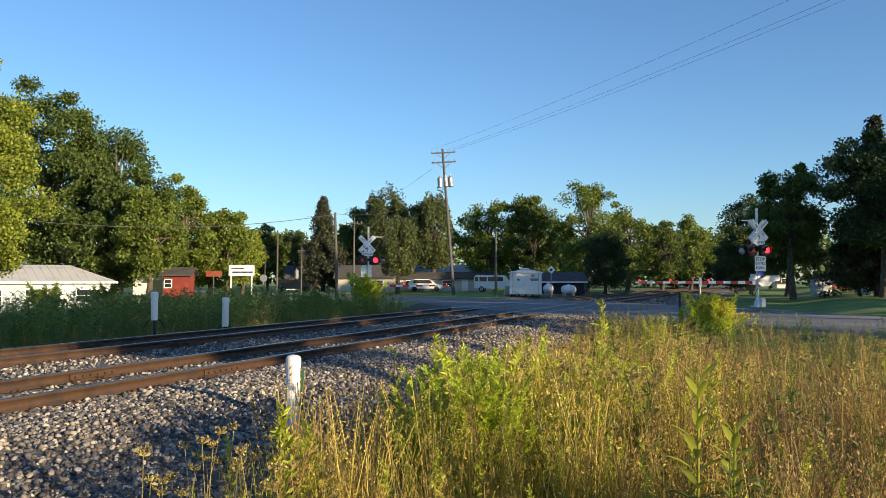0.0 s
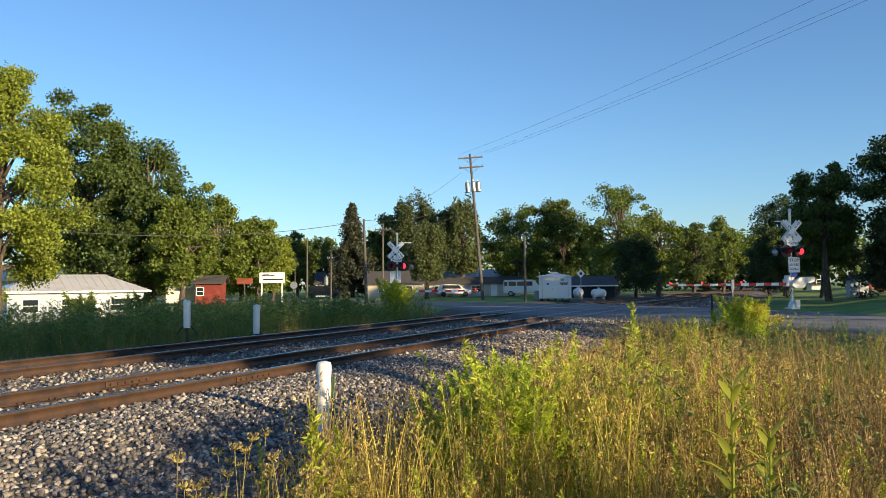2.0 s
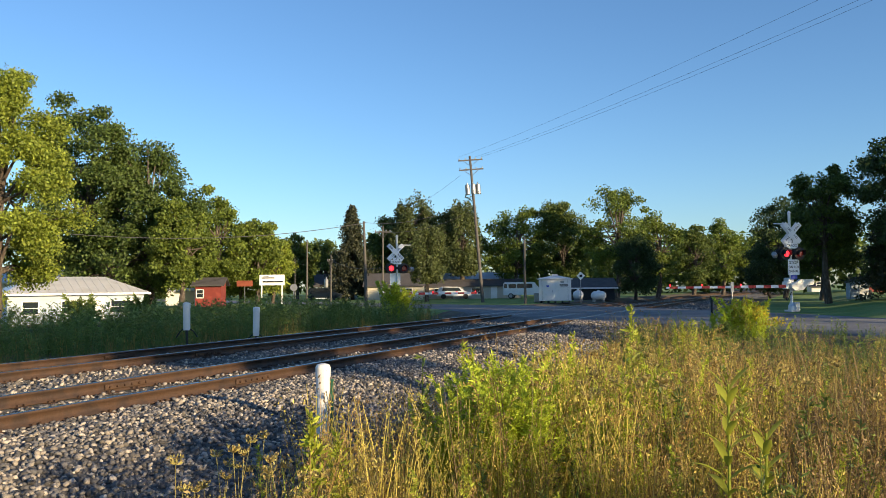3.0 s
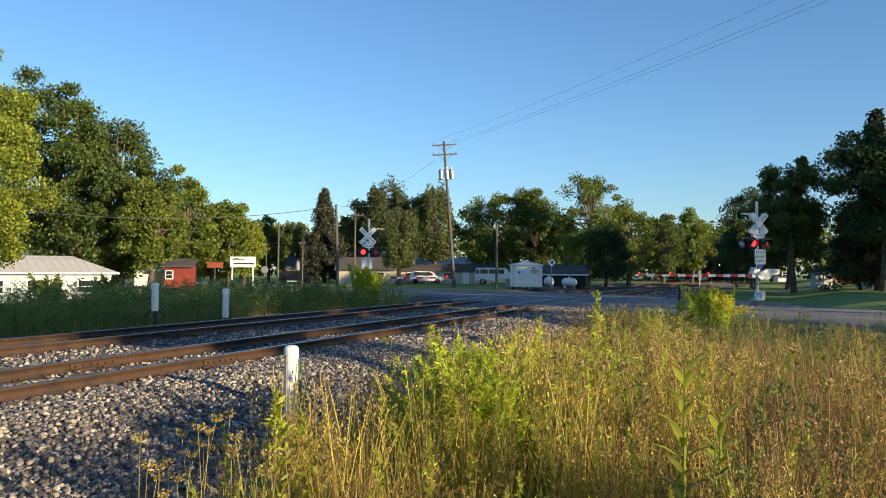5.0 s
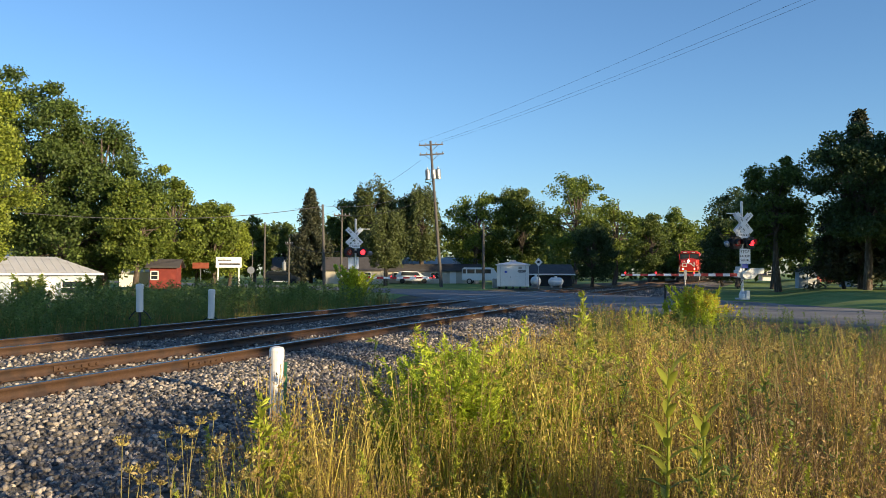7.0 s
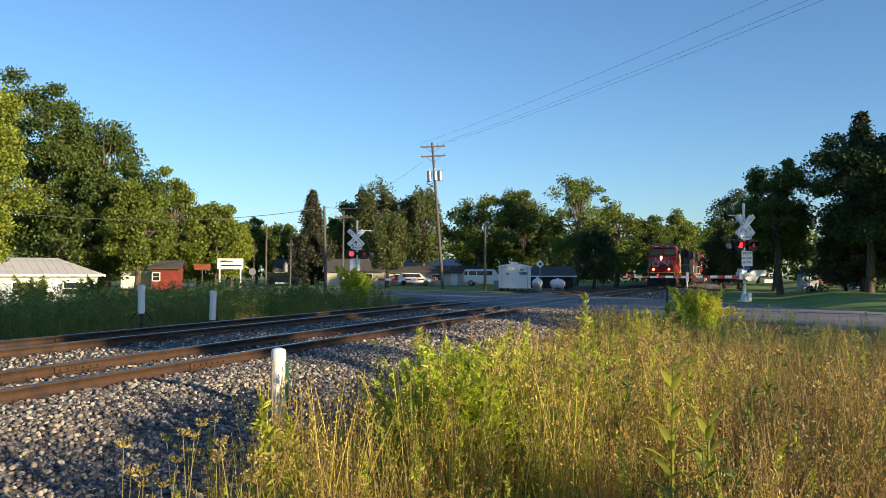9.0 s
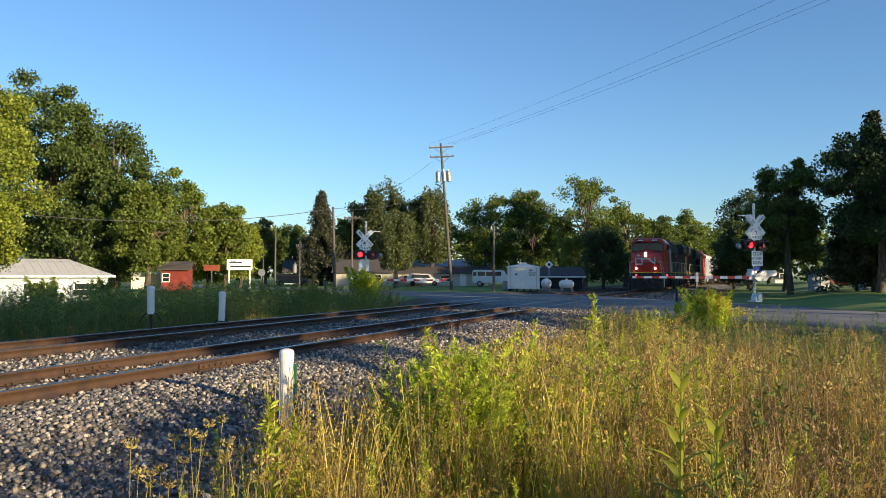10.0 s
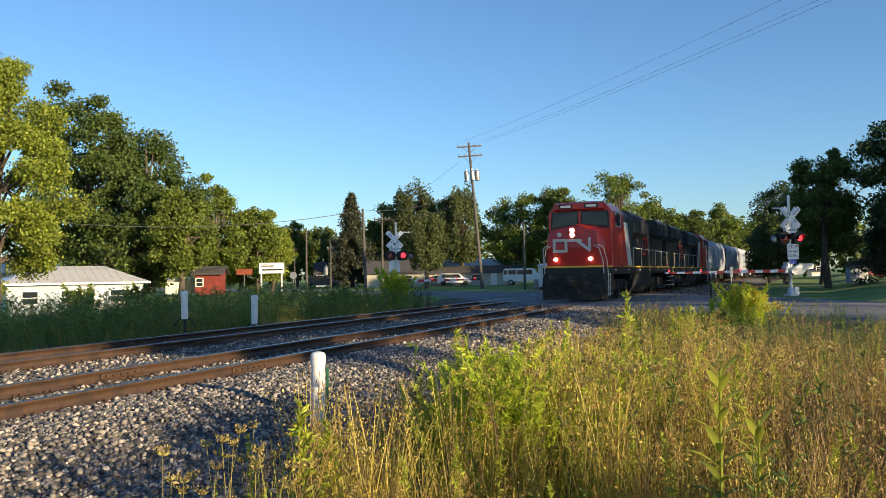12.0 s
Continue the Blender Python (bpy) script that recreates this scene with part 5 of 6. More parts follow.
# ---- ballast stones ----
def stone_shapes(rng, subdiv, k):
    out = []
    for _ in range(k):
        bm = bmesh.new()
        bmesh.ops.create_icosphere(bm, subdivisions=subdiv, radius=1.0)
        co = np.array([v.co for v in bm.verts])
        fc = np.array([[v.index for v in f.verts] for f in bm.faces])
        bm.free()
        for _c in range(9):
            d = rng.normal(size=3)
            d /= np.linalg.norm(d)
            h = rng.uniform(0.42, 0.8)
            over = co @ d - h
            co = co - np.where(over > 0, over, 0)[:, None] * d
        co = co * rng.uniform(0.7, 1.2, 3) * np.array((1, 1, 0.8))
        out.append((co, fc))
    return out


def scatter(shapes, rng, P, S, flat=False, lean=None):
    """Copies of the shapes at the places P with sizes S, turned at random; one vertex and one face array."""
    Vs, Fs, base = [], [], 0
    pick = rng.integers(0, len(shapes), len(P))
    for i, (co, fc) in enumerate(shapes):
        idx = np.nonzero(pick == i)[0]
        if not len(idx):
            continue
        a = rng.uniform(0, 2 * math.pi, len(idx))
        ca, sa = np.cos(a), np.sin(a)
        x = co[None, :, 0] * ca[:, None] - co[None, :, 1] * sa[:, None]
        y = co[None, :, 0] * sa[:, None] + co[None, :, 1] * ca[:, None]
        z = np.repeat(co[None, :, 2], len(idx), 0)
        if lean is not None:
            tx, ty = rng.normal(scale=lean, size=(2, len(idx)))
            x, y = x + z * tx[:, None], y + z * ty[:, None]
        elif not flat:
            t = rng.normal(scale=0.5, size=len(idx))
            x, z = x * np.cos(t)[:, None] - z * np.sin(t)[:, None], x * np.sin(t)[:, None] + z * np.cos(t)[:, None]
        q = np.stack([x, y, z], 2) * S[idx][:, None, None] + P[idx][:, None, :]
        Vs.append(q.reshape(-1, 3))
        Fs.append((fc[None] + (np.arange(len(idx)) * len(co))[:, None, None] + base).reshape(-1, fc.shape[1]))
        base += len(idx) * len(co)
    return np.concatenate(Vs), np.concatenate(Fs)


def place(s, n, lift=0.0):
    x, y, _ = along(s, n)
    return (x, y, ground_z(x, y) + lift)


def stones(label, s0, s1, bands, size, subdiv, seed):
    rng = np.random.default_rng(seed)
    P, S = [], []
    for n0, n1, density in bands:
        for _ in range(int((s1 - s0) * (n1 - n0) * density)):
            s, n = rng.uniform(s0, s1), rng.uniform(n0, n1)
            g = size * rng.uniform(0.6, 1.35)
            if n < NEAR + GAUGE / 2 + 0.1 and abs(abs(n - NEAR) - GAUGE / 2) < 0.09 or abs(abs(n - FAR) - GAUGE / 2) < 0.09:
                continue
            p = place(s, n, rng.uniform(-0.2, 0.55) * g)
            if abs(p[0] - road_centre(p[1])) * 0.944 < road_half(p[1]) + 0.3:
                continue
            P.append(p)
            S.append(g)
    V, Fq = scatter(stone_shapes(rng, subdiv, 7), rng, np.array(P), np.array(S))
    tagged(np_object("ballast_stones", V, Fq, M["stone"]), label, "ballast", kind="stuff")


BED = [(-7.95, -7.1, 100), (-9.4, -8.05, 60), (-12.2, -9.55, 85), (-13.7, -12.35, 50), (-16.4, -13.85, 60)]
stones("loose grey and brown ballast stones on the shoulder", 3.0, 16.0, [(-7.9, -6.2, 420), (-6.2, -4.7, 400), (-4.7, -3.9, 120)], 0.037, 1, 11)
stones("loose grey ballast stones along the shoulder", 16.0, 34.0, [(-7.9, -4.8, 150)], 0.045, 1, 12)
stones("grey ballast stones between the rails", 3.0, 34.0, BED, 0.043, 1, 13)
stones("grey ballast stones beyond the crossing", 54.0, 90.0, [(-16.2, -5.4, 12)], 0.07, 1, 14)


# ---- weeds: small plant shapes, then fields of them ----
def ribbon(pts, w0, w1, side):
    pts, side = np.array(pts, float), np.array(side, float)
    k = len(pts)
    w = np.linspace(w0, w1, k)[:, None]
    V = np.concatenate([pts - side * w / 2, pts + side * w / 2])
    Fq = np.array([(i, i + 1, k + i + 1, k + i) for i in range(k - 1)])
    return V, Fq


def join(parts):
    Vs, Fs, b = [], [], 0
    for V, Fq in parts:
        Vs.append(V)
        Fs.append(np.asarray(Fq) + b)
        b += len(V)
    return np.concatenate(Vs), np.concatenate(Fs)


def quads_at(rng, centres, ln, wd, dirs=None, spread=1.0):
    k = len(centres)
    d = rng.normal(size=(k, 3)) * spread
    if dirs is not None:
        d = d * 0.45 + dirs
    d /= np.linalg.norm(d, axis=1)[:, None]
    r = np.cross(d, rng.normal(size=(k, 3)))
    r /= np.linalg.norm(r, axis=1)[:, None]
    L, W = ln * rng.uniform(0.6, 1.3, (k, 1)), wd * rng.uniform(0.7, 1.3, (k, 1))
    V = np.stack([centres, centres + d * L * 0.5 + r * W * 0.5, centres + d * L, centres + d * L * 0.5 - r * W * 0.5], 1).reshape(-1, 3)
    return V, np.arange(k * 4).reshape(-1, 4)


def grass_tuft(rng, blades, h, wide=0.007, droop=0.35):
    out = []
    for _ in range(blades):
        a = rng.uniform(0, 6.28)
        d = np.array((math.cos(a), math.sin(a), 0))
        b = np.array((*rng.normal(scale=0.06, size=2), 0))
        hh, dr = h * rng.uniform(0.5, 1.1), droop * rng.uniform(0.2, 1.3)
        pts = [b + np.array((0, 0, hh * u * (1 - 0.25 * dr * u))) + d * hh * dr * u * u for u in (0, 0.35, 0.7, 1.0)]
        out.append(ribbon(pts, wide, wide * 0.2, np.cross(d, (0, 0, 1))))
    return join(out)


def foxtail(rng, h):
    out = []
    for _ in range(4):
        a = rng.uniform(0, 6.28)
        d = np.array((math.cos(a), math.sin(a), 0))
        b = np.array((*rng.normal(scale=0.05, size=2), 0))
        hh = h * rng.uniform(0.75, 1.1)
        stem = [b + np.array((0, 0, hh * u)) + d * 0.10 * hh * u * u for u in (0, 0.5, 0.9)]
        head = [stem[-1] + np.array((0, 0, 0.10 * math.sin(u * 2.2))) * 0.7 + d * 0.09 * u * u for u in np.linspace(0, 1, 12)]
        out.append(ribbon(stem, 0.004, 0.003, np.cross(d, (0, 0, 1))))
        out.append(quads_at(rng, np.repeat(np.array(head), 3, 0), 0.022, 0.006, d * 0.4 + np.array((0, 0, 0.3))))
    out.append(grass_tuft(rng, 6, h * 0.6, 0.008, 0.5))
    return join(out)


def forb(rng, h, leaf, n, taper=0.5, wide=0.22, top=0.0):
    """An upright stalk clothed in leaves, fuller above where top is set."""
    bend = rng.normal(scale=0.06, size=2)

    def at(u):
        return np.array((bend[0] * h * u * u, bend[1] * h * u * u, h * u))
    out = [ribbon([at(u) for u in (0, 0.5, 1)], 0.009, 0.004, (1, 0, 0)), ribbon([at(u) for u in (0, 0.5, 1)], 0.009, 0.004, (0, 1, 0))]
    u = rng.uniform(0.12, 1.0, n)
    a = u * 40 + rng.uniform(0, 0.8, n)
    c = np.array([at(q) for q in u])
    d = np.stack([np.cos(a), np.sin(a), np.full(n, 0.55)], 1)
    V, Fq = quads_at(rng, c, leaf, leaf * wide, d)
    out.append((V, Fq))
    if top:
        k = int(n * 1.3)
        uu = rng.uniform(0.62, 1.02, k)
        r = top * (1.04 - uu)[:, None] * 2.0 * rng.uniform(0.2, 1, (k, 1))
        a = rng.uniform(0, 6.28, k)
        c = np.array([at(q) for q in uu]) + np.stack([np.cos(a), np.sin(a), 0.3 * np.ones(k)], 1) * r
        out.append(quads_at(rng, c, leaf * 0.4, leaf * 0.17, np.array((0, 0, 0.6))))
    return join(out)


def twiggy(rng, h, n, bead):
    """A dry branching weed: thin stems with small seed clusters."""
    out = []
    for _ in range(7):
        a, f = rng.uniform(0, 6.28), rng.uniform(0.0, 0.5)
        d = np.array((math.cos(a), math.sin(a), 0))
        b = np.array((0, 0, h * f * 0.6))
        ln = h * (1 - f * 0.5)
        pts = [b + np.array((0, 0, ln * u * 0.9)) + d * ln * 0.26 * u ** 1.3 for u in (0, 0.3, 0.65, 1)]
        out.append(ribbon(pts, 0.006, 0.0025, np.cross(d, (0, 0, 1))))
        k = n // 7
        u = rng.uniform(0.35, 1.0, k)
        c = np.array([b + np.array((0, 0, ln * q * 0.9)) + d * ln * 0.26 * q ** 1.3 for q in u]) + rng.normal(scale=0.02, size=(k, 3))
        out.append(quads_at(rng, c, bead, bead * 0.4, np.array((0, 0, 0.5))))
    return join(out)


def lace_head(rng, h):
    """A stalk with one closed, nest-like seed head."""
    bend = rng.normal(scale=0.08, size=2)
    pts = [np.array((bend[0] * h * u * u, bend[1] * h * u * u, h * u)) for u in (0, 0.5, 1)]
    out = [ribbon(pts, 0.006, 0.004, (1, 0, 0)), ribbon(pts, 0.006, 0.004, (0, 1, 0))]
    k = 46
    a, e = rng.uniform(0, 6.28, k), rng.uniform(0.0, 1.0, k)
    r = 0.038
    ring = np.stack([np.cos(a) * (0.4 + 0.6 * np.sqrt(e)), np.sin(a) * (0.4 + 0.6 * np.sqrt(e)), 0.2 + 0.9 * e], 1) * r
    V, Fq = quads_at(rng, pts[-1] + ring, 0.02, 0.011, np.stack([np.cos(a) * 0.2, np.sin(a) * 0.2, np.full(k, 0.7)], 1))
    out.append((V, Fq))
    out.append(quads_at(rng, np.repeat(pts[-1][None], 14, 0), 0.045, 0.016, np.stack([np.cos(a[:14]), np.sin(a[:14]), np.full(14, 0.8)], 1)))
    return join(out)


def field(name, label, material, shapes, rng, P, S, category="weeds"):
    if len(P):
        V, Fq = scatter(shapes, rng, np.array(P), np.array(S), lean=0.10)
        tagged(np_object(name, V, Fq, M[material]), label, category, kind="stuff")


def foreground_weeds():
    rng = np.random.default_rng(21)
    kinds = {
        "dry_grass": ("weed_dry", [grass_tuft(rng, 14, 0.75, 0.006, 0.4) for _ in range(6)], "dry tan grass tufts beside the ballast"),
        "straw_grass": ("weed_straw", [grass_tuft(rng, 14, 0.85, 0.006, 0.3) for _ in range(6)], "straw-yellow grass tufts in evening sun"),
        "green_grass": ("weed_bright", [grass_tuft(rng, 14, 0.7, 0.009, 0.5) for _ in range(6)], "bright green grass tufts among dry weeds"),
        "foxtail_grass": ("weed_dry", [foxtail(rng, 0.95) for _ in range(6)], "nodding tan foxtail grass"),
        "dry_weeds": ("weed_brown", [twiggy(rng, 0.95, 133, 0.024) for _ in range(7)], "dry brown branching weeds with small seeds"),
        "straw_weeds": ("weed_straw", [twiggy(rng, 0.95, 133, 0.022) for _ in range(7)], "straw-coloured branching weeds with small seeds"),
        "leafy_weeds": ("weed_bright", [forb(rng, 1.0, 0.055, 110, top=0.08) for _ in range(7)], "yellow-green leafy weeds in evening sun"),
        "green_weeds": ("weed_green", [forb(rng, 0.95, 0.07, 70) for _ in range(7)], "green leafy weeds"),
    }
    got = {k: ([], []) for k in kinds}
    names = list(kinds)
    for _ in range(9600):
        y = 2.6 + 13.5 * rng.uniform() ** 1.25
        x = rng.uniform(-0.42 * y - 0.5, 0.62 * y + 1.0)
        n = x * math.cos(HEAD0) - y * math.sin(HEAD0)
        if n < -4.8 or abs(x - road_centre(y)) * 0.944 < road_half(y) + 0.7:
            continue
        thick = smooth01(-3.9, -2.5, n)
        if noise.noise((x * 1.7, y * 1.3, 12.0)) < -0.12 and rng.uniform() < 0.85:
            continue
        if rng.uniform() > 0.11 + 0.89 * thick:
            continue
        patch = noise.noise((x * 0.55, y * 0.55, 3.0))
        patch2 = noise.noise((x * 0.9 + 7, y * 0.9, 8.0))
        # browner weeds to the right, their darker mix also standing in for shade
        right = smooth01(0.18, 0.45, x / y)
        w = {"dry_grass": 0.7 + 0.2 * right, "straw_grass": 0.7 * (1 - 0.75 * right), "green_grass": max(0, 1.0 + 4 * patch2) * (1 - 0.75 * right), "foxtail_grass": 0.8,
             "dry_weeds": 0.8 + 3.4 * right - patch, "straw_weeds": 2.3 - 0.9 * right, "leafy_weeds": max(0, 0.5 + 4.5 * patch) * thick * (1 - 0.6 * right), "green_weeds": max(0, 0.25 + 0.9 * right + 1.6 * smooth01(9, 12.5, y))}
        p = np.array([max(0.02, w[k]) for k in names])
        k = names[rng.choice(len(names), p=p / p.sum())]
        tall = (0.22 + 0.72 * thick) * (0.62 + 0.75 * rng.uniform() ** 1.4) * (1.0 + 0.25 * noise.noise((x * 0.4, y * 0.4, 1.0)) + 0.35 * noise.noise((x * 1.3, y * 1.3, 4.0)))
        tall *= 1 - 0.28 * right * smooth01(5, 9, y)
        if y < 5.0:
            tall *= 0.58 if x < 1.0 else 0.72
        got[k][0].append((x, y, ground_z(x, y) - 0.02))
        got[k][1].append(tall)
    for k in names:
        m, shapes, label = kinds[k]
        field(k, label, m, shapes, rng, got[k][0], got[k][1])


def verge_weeds():
    """The green strip of tall weeds behind the far track and round the crossing."""
    rng = np.random.default_rng(33)
    tall = [forb(rng, 1.1, 0.13, 44) for _ in range(6)]
    low = [grass_tuft(rng, 12, 0.8, 0.014, 0.4) for _ in range(6)]
    straw = [grass_tuft(rng, 9, 0.8, 0.012, 0.3) for _ in range(4)]
    A, B, C = ([], []), ([], []), ([], [])
    for _ in range(6800):
        s, n = rng.uniform(4, 47), -16.9 - 13 * rng.uniform() ** 1.6
        x, y, _h = along(s, n)
        if abs(x - road_centre(y)) * 0.944 < road_half(y) + 2.0 or s > 43 + 0.2 * (n + 17):
            continue
        k = rng.uniform()
        edge = smooth01(-16.9, -19.0, n)
        S = (0.36 + 0.72 * edge) * rng.uniform(0.7, 1.25) * (1 + 0.35 * noise.noise((x * 0.22, y * 0.22, 5.0)))
        into = C if k < 0.12 + 0.5 * (1 - edge) else A if k < 0.62 else B
        into[0].append((x, y, ground_z(x, y) - 0.03))
        into[1].append(S)
    field("verge_weeds", "tall deep green weeds along the far track", "weed_shade", tall, rng, *A)
    field("verge_grass", "long green grass along the far track", "weed_green", low, rng, *B)
    field("verge_straw", "pale seeding grass along the far track", "weed_dry", straw, rng, *C)
    A, B = ([], []), ([], [])
    for _ in range(2600):
        x, y = rng.uniform(4.0, 12.5), rng.uniform(12.0, 30.0)
        n = x * math.cos(HEAD0) - y * math.sin(HEAD0)
        if n < -4.6 or abs(x - road_centre(y)) * 0.944 < road_half(y) + 0.5:
            continue
        into = A if rng.uniform() < 0.5 else B
        into[0].append((x, y, ground_z(x, y) - 0.03))
        into[1].append(rng.uniform(0.25, 0.6))
    field("roadside_weeds", "green weeds between track and road", "weed_shade", tall, rng, *A)
    field("roadside_grass", "rough green grass between track and road", "weed_green", low, rng, *B)


def bush(x, y, h, r, label, stalks, seed, flower=0.0, name="goldenrod_bush", leaf=0.13, leaves=None):
    rng = np.random.default_rng(seed)
    top = thing(name, pose(x, y, ground_z(x, y)), label, "plant")
    shapes = [forb(rng, 1.0, leaf, 110, top=0.1 if leaf > 0.1 else 0.06) for _ in range(4)]
    P = rng.normal(scale=r * 0.5, size=(stalks, 3)) * np.array((1, 1, 0))
    d = np.linalg.norm(P, axis=1) / r
    S = h * (1.05 - 0.5 * np.clip(d, 0, 1.3)) * rng.uniform(0.8, 1.08, stalks)
    V, Fq = scatter(shapes, rng, P, S, lean=0.22)
    np_object("leaves", V, Fq, M[leaves or ("weed_bright" if flower > 0.5 else "weed_green")], top)
    if flower:
        k = int(2600 * flower)
        stem = rng.integers(0, stalks, k)
        c = P[stem] * rng.uniform(0.9, 1.15, (k, 1)) + np.array((0, 0, 1)) * (S[stem][:, None] * rng.uniform(0.78, 1.04, (k, 1)))
        c = c[P[stem][:, 0] > -0.3 * r]
        k = len(c)
        V, Fq = quads_at(rng, c + rng.normal(scale=0.04, size=(k, 3)), 0.08, 0.034, np.array((0.2, 0, 0.4)))
        tagged(np_object("blossom", V, Fq, M["gold"], top), "yellow blossom")
    return top


def stalk_plant(name, x, y, h, leaf, n, label, material, wide=0.3, seed=1, heads=None, tops=0.0):
    rng = np.random.default_rng(seed)
    top = thing(name, pose(x, y, ground_z(x, y)), label, "plant")
    V, Fq = forb(rng, h, leaf, n, wide=wide, top=tops)
    np_object("leafy_stalk", V, Fq, M[material], top)
    return top


def milkweed(x, y, h, seed, label):
    """Opposite pairs of broad, folded leaves up one stout stem."""
    rng = np.random.default_rng(seed)
    top = thing("milkweed_plant", pose(x, y, ground_z(x, y)), label, "plant")
    made("stem", M["weed_bright"], lambda bm: rod(bm, (0, 0, 0), (0.02, 0, h), 0.012, 0.006, 7), top, "stout green stem")
    pairs = int(h / 0.075)
    for k in range(4, pairs):
        u = (k + 0.5) / pairs
        for j in (0, 1):
            a = k * math.pi / 2 + j * math.pi + rng.uniform(-0.3, 0.3)
            ln = 0.155 * (0.55 + 0.55 * math.sin(min(u * 1.15, 1) * math.pi * 0.9)) * rng.uniform(0.85, 1.15)
            rise = 0.75 + 1.6 * max(0, u - 0.55)
            bm = bmesh.new()
            rows = []
            for i in range(5):
                f = i / 4
                w = 0.021 * math.sin(math.pi * (0.12 + 0.85 * f)) + 0.002
                rr, zz = ln * f, ln * (rise * f - 0.4 * f * f)
                rows.append([bm.verts.new((rr, -w, zz + w * 0.4)), bm.verts.new((rr, 0, zz)), bm.verts.new((rr, w, zz + w * 0.4))])
            for p, q in zip(rows, rows[1:]):
                for i in range(2):
                    bm.faces.new((p[i], p[i + 1], q[i + 1], q[i]))
            # upper leaves take the paler sunlit weed tone, light put into their colour
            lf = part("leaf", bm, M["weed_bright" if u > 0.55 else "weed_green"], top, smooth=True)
            lf.matrix_basis = pose(0.02 * u * u, 0, h * u, 0, 0, math.degrees(a))
    return top


def lace_group(label, spots, seed, material="seedhead"):
    rng = np.random.default_rng(seed)
    for x, y, h in spots:
        top = thing("wild_carrot_plant", pose(x, y, ground_z(x, y), 0, 0, rng.uniform(0, 360)), label, "plant", "wild carrot plants")
        V, Fq = lace_head(rng, h)
        np_object("seed_head", V, Fq, M[material], top)


def path_grass():
    """Short dry grass round the standing place."""
    rng = np.random.default_rng(44)
    shapes = [grass_tuft(rng, 10, 0.8, 0.008, 0.5) for _ in range(5)]
    P = [(x, y, ground_z(x, y) - 0.02) for x, y in zip(rng.uniform(-2.5, 9, 1500), rng.uniform(-9, 2.7, 1500))]
    field("path_grass", "short dry grass on the trodden verge", "weed_dry", shapes, rng, P, list(rng.uniform(0.15, 0.42, 1500)))


foreground_weeds()
verge_weeds()
path_grass()
bush(8.0, 24.0, 1.2, 1.0, "goldenrod bush with yellow blossom beside the crossing", 64, 51, 0.8, "goldenrod_bush", 0.13, "weed_lime")
bush(6.9, 22.5, 0.75, 0.9, "low green weedy bush beside the crossing", 36, 52, 0.0, "weed_bush")
bush(-4.4, 45.3, 2.3, 0.55, "tall bright bush growing round the far signal mast", 40, 53, 0.0, "weed_bush", 0.13, "weed_lime")
bush(-22.4, 45.5, 2.3, 0.8, "tall dark green bush before the white roofed shed", 46, 55, 0.0, "weed_bush")
bush(-19.8, 47.5, 1.9, 1.0, "leafy green bush before the white roofed shed", 44, 56, 0.0, "weed_bush")
bush(-17.0, 43.0, 1.4, 1.2, "leafy green bush in the weeds beyond the tracks", 44, 57, 0.0, "weed_bush")
bush(-6.8, 41.5, 1.3, 1.3, "leafy bush in the weeds beyond the tracks", 50, 54, 0.0, "weed_bush")
for cx, cy, ch, cr, cn in ((-0.08, 6.2, 1.0, 0.2, 50), (0.1, 6.2, 1.15, 0.24, 80), (0.34, 6.1, 1.2, 0.24, 80), (0.05, 7.05, 1.15, 0.26, 70), (0.32, 7.1, 1.2, 0.26, 80), (0.52, 6.5, 1.2, 0.24, 70), (0.35, 8.2, 1.08, 0.42, 120), (0.75, 8.5, 1.02, 0.35, 80), (0.55, 6.9, 0.95, 0.3, 60), (1.05, 6.3, 0.9, 0.3, 60), (1.35, 8.0, 1.05, 0.35, 60), (-0.70, 6.6, 0.62, 0.16, 10), (-0.15, 6.2, 0.85, 0.2, 14),
                           (1.5, 6.6, 1.15, 0.3, 24), (2.0, 7.6, 1.15, 0.35, 24), (0.9, 5.4, 0.85, 0.2, 12), (3.0, 8.3, 1.1, 0.3, 16)):
    bush(cx, cy, ch, cr, "bright yellow-green leafy weed clump in evening sun", cn, int(cx * 100 + 900), 0.0, "weed_clump", 0.06, "weed_lime")
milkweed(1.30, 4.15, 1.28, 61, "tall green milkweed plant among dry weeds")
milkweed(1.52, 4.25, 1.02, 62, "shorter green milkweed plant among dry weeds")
stalk_plant("goldenrod_stalk", 1.75, 8.9, 1.55, 0.11, 130, "tall pale green goldenrod stalk", "weed_bright", 0.22, 63, tops=0.10)
stalk_plant("goldenrod_stalk", -0.95, 4.9, 1.0, 0.10, 110, "upright green goldenrod stalk beside the ballast", "weed_bright", 0.25, 64, tops=0.11)
stalk_plant("goldenrod_stalk", -0.80, 5.1, 0.85, 0.09, 90, "upright green goldenrod stalk beside the ballast", "weed_bright", 0.25, 65, tops=0.09)
_s = np.random.default_rng(81)
for cx, cy, ch in [(0.2 + 3.6 * _s.uniform(), 4.8 + 5.5 * _s.uniform(), _s.uniform(1.1, 1.4)) for _ in range(26)]:
    top = thing("dry_stalk", pose(cx, cy, ground_z(cx, cy), 0, 0, _s.uniform(0, 360)), "tall dry brown weed stalk with seeds", "plant", "dry weed stalks")
    np_object("seeded_stalk", *twiggy(_s, ch, 140, 0.026), M["weed_brown" if _s.uniform() < 0.6 else "weed_dry"], top)
_r = np.random.default_rng(71)
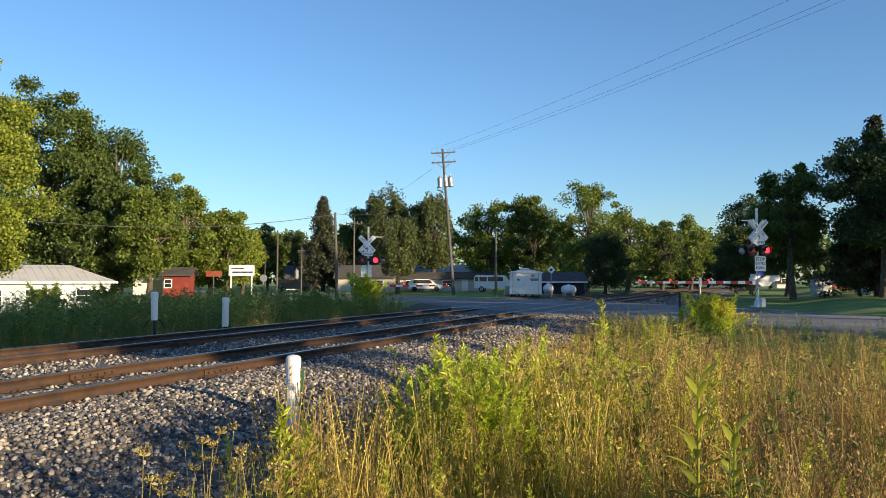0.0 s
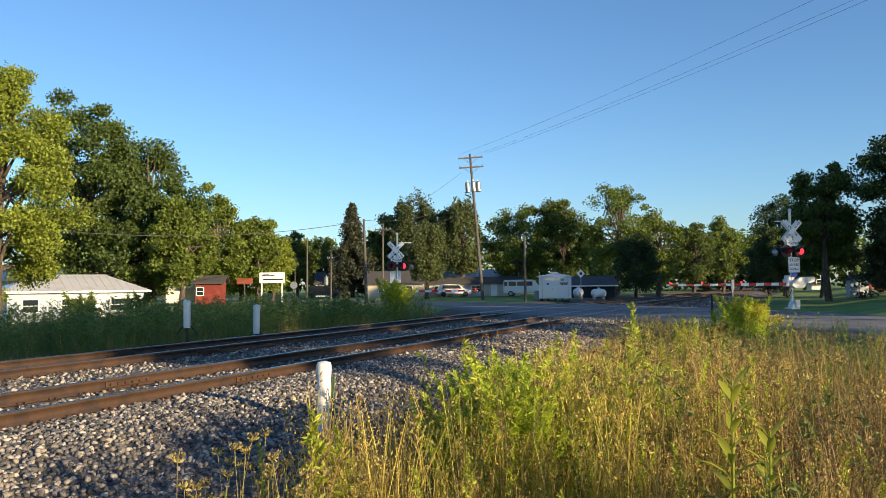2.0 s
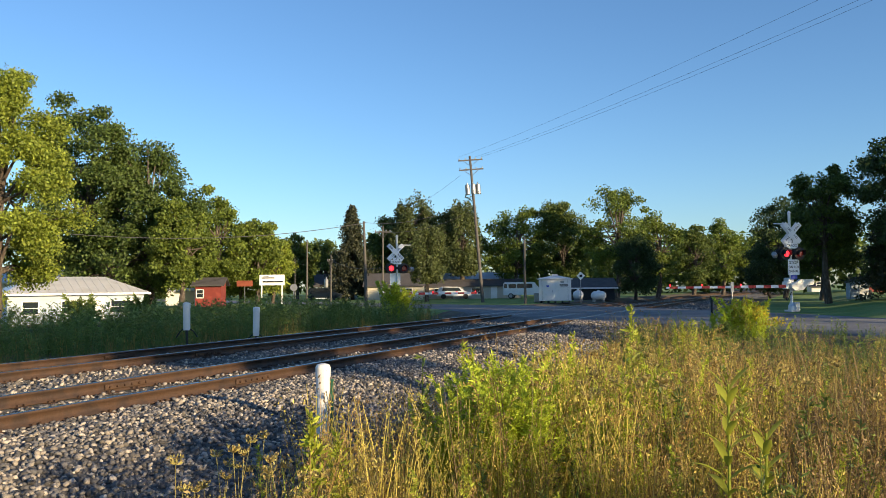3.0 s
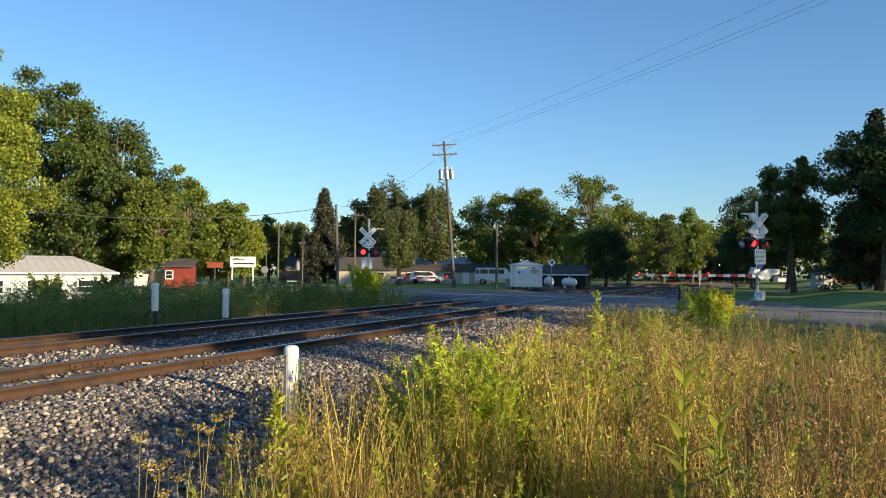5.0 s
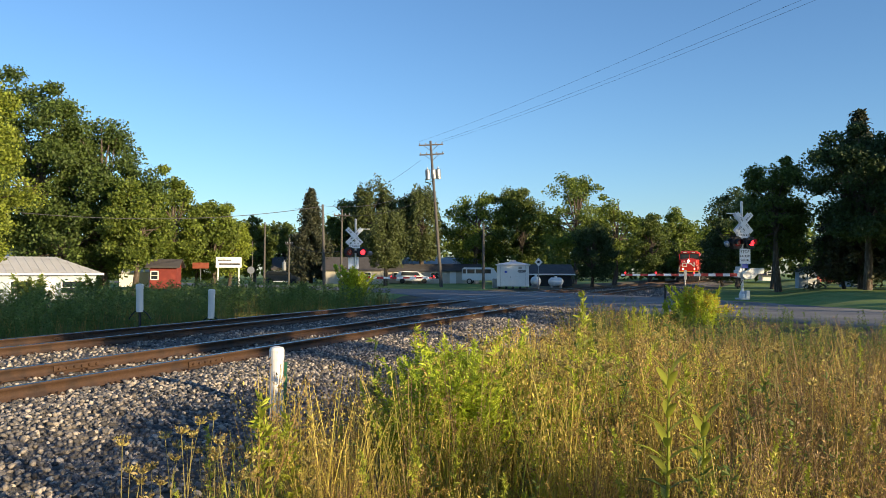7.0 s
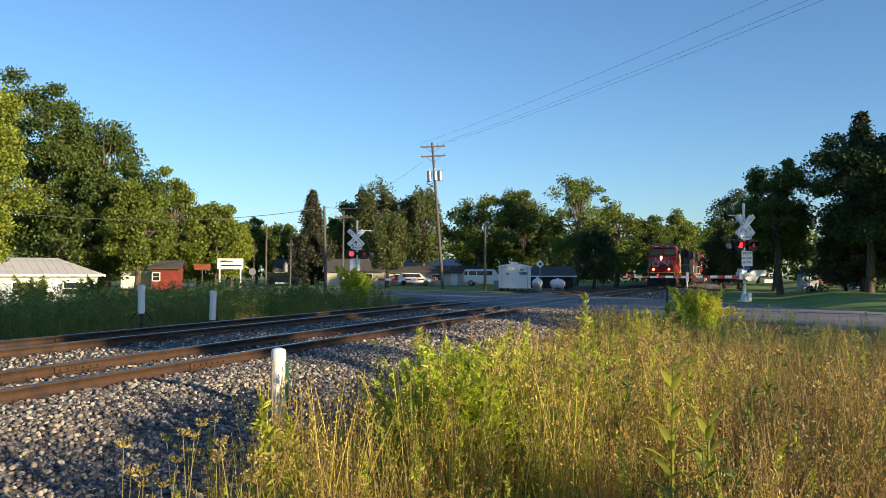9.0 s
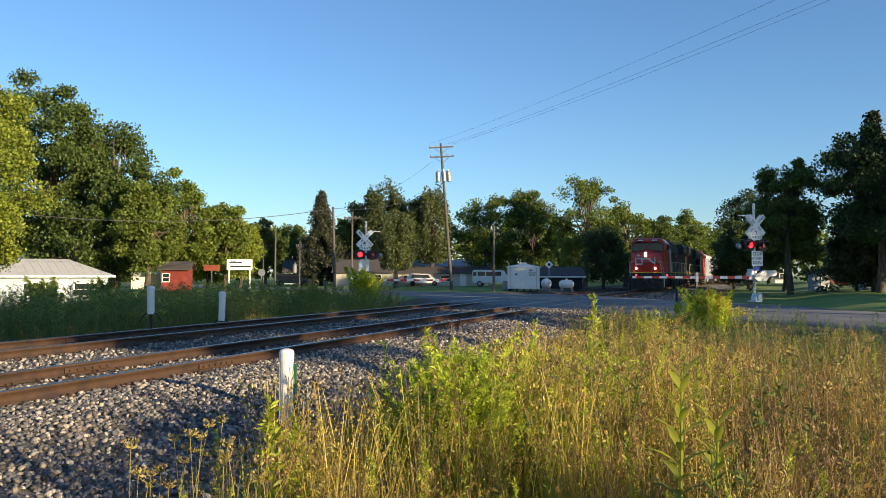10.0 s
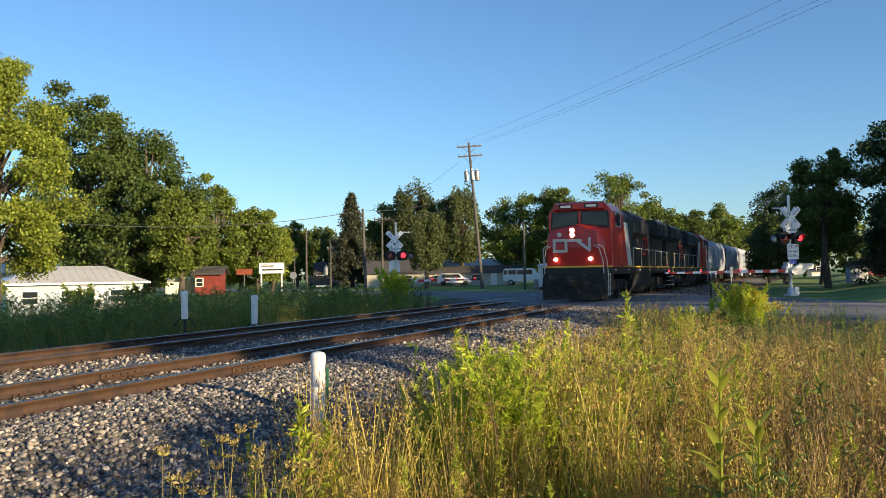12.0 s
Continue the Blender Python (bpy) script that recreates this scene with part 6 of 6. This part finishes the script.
lace_group("yellowish wild carrot seed heads at the ballast edge", [(-1.75 + 1.1 * _r.uniform(), 4.3 + 1.4 * _r.uniform(), _r.uniform(0.45, 0.85)) for _ in range(34)], 72)
lace_group("dry brown wild carrot seed heads over the grass", [(x, y, h) for x, y, h in ((0.3 + 3.2 * _r.uniform(), 4.6 + 3.6 * _r.uniform(), _r.uniform(0.95, 1.25)) for _ in range(70))], 73, "seedhead")


# ---- what moves ----
def flash(lens, face, lit):
    """Rows that turn a lens about its upright axis: lit face out while lit(t), else in."""
    base, rows, angle, state = lens.matrix_basis.copy(), [], 0.0, None
    out0, in0 = (0.0, 180.0) if face < 0 else (180.0, 0.0)
    step = 1.0 / 30
    t, k = 0.0, 0
    angle = out0 if lit(0.0) else in0
    state = lit(0.0)
    rows.append((0.0, base @ pose(0, 0, 0, 0, 0, angle)))
    while k < 360:
        k += 1
        now = lit(k * step)
        if now != state and k < 356:
            rows.append((k * step, base @ pose(0, 0, 0, 0, 0, angle)))
            for i in range(1, 4):
                rows.append(((k + i) * step, base @ pose(0, 0, 0, 0, 0, angle + 60 * i)))
            angle, state, k = angle + 180, now, k + 3
    rows.append((12.0, base @ pose(0, 0, 0, 0, 0, angle)))
    walk(lens, rows)


def motions():
    offset = 0.0
    train = [(LOCOS[0][0], 22.4), (LOCOS[1][0], 22.4)] + [(c[0], 17.6) for c in CARS]
    for ob, length in train:
        rows = []
        for k in range(0, 25):
            t = k * 0.5
            nose = NOSE_END + SPEED * (12.0 - t) + offset
            x0, y0, _ = along(nose, NEAR)
            x1, y1, _ = along(nose + length, NEAR)
            heading = math.degrees(math.atan2(y0 - y1, x0 - x1)) - 90
            rows.append((t, pose(x1, y1, 0, 0, 0, heading + 180) if ob is LOCOS[1][0] else pose(x0, y0, 0, 0, 0, heading)))
        walk(ob, rows)
        for w in [o for o in ob.children if o.name.startswith("wheelset")]:
            home = w.matrix_basis.copy()
            turn = SPEED / home.translation.z * (-1 if ob is LOCOS[1][0] else 1)
            walk(w, [(k / 30, home @ pose(0, 0, 0, -math.degrees(turn * k / 30) % 360)) for k in range(361)])
        offset += length

    def left_on(t):
        return (t - 0.13) % 1.19 < 0.595
    for lenses, swap in ((LENS_NEAR, False), (LENS_FAR, True)):
        for i, lens in enumerate(lenses):
            face = -1 if i < 2 else 1
            is_left = (i % 2 == 0) != swap
            flash(lens, face, left_on if is_left else (lambda t: not left_on(t)))


motions()
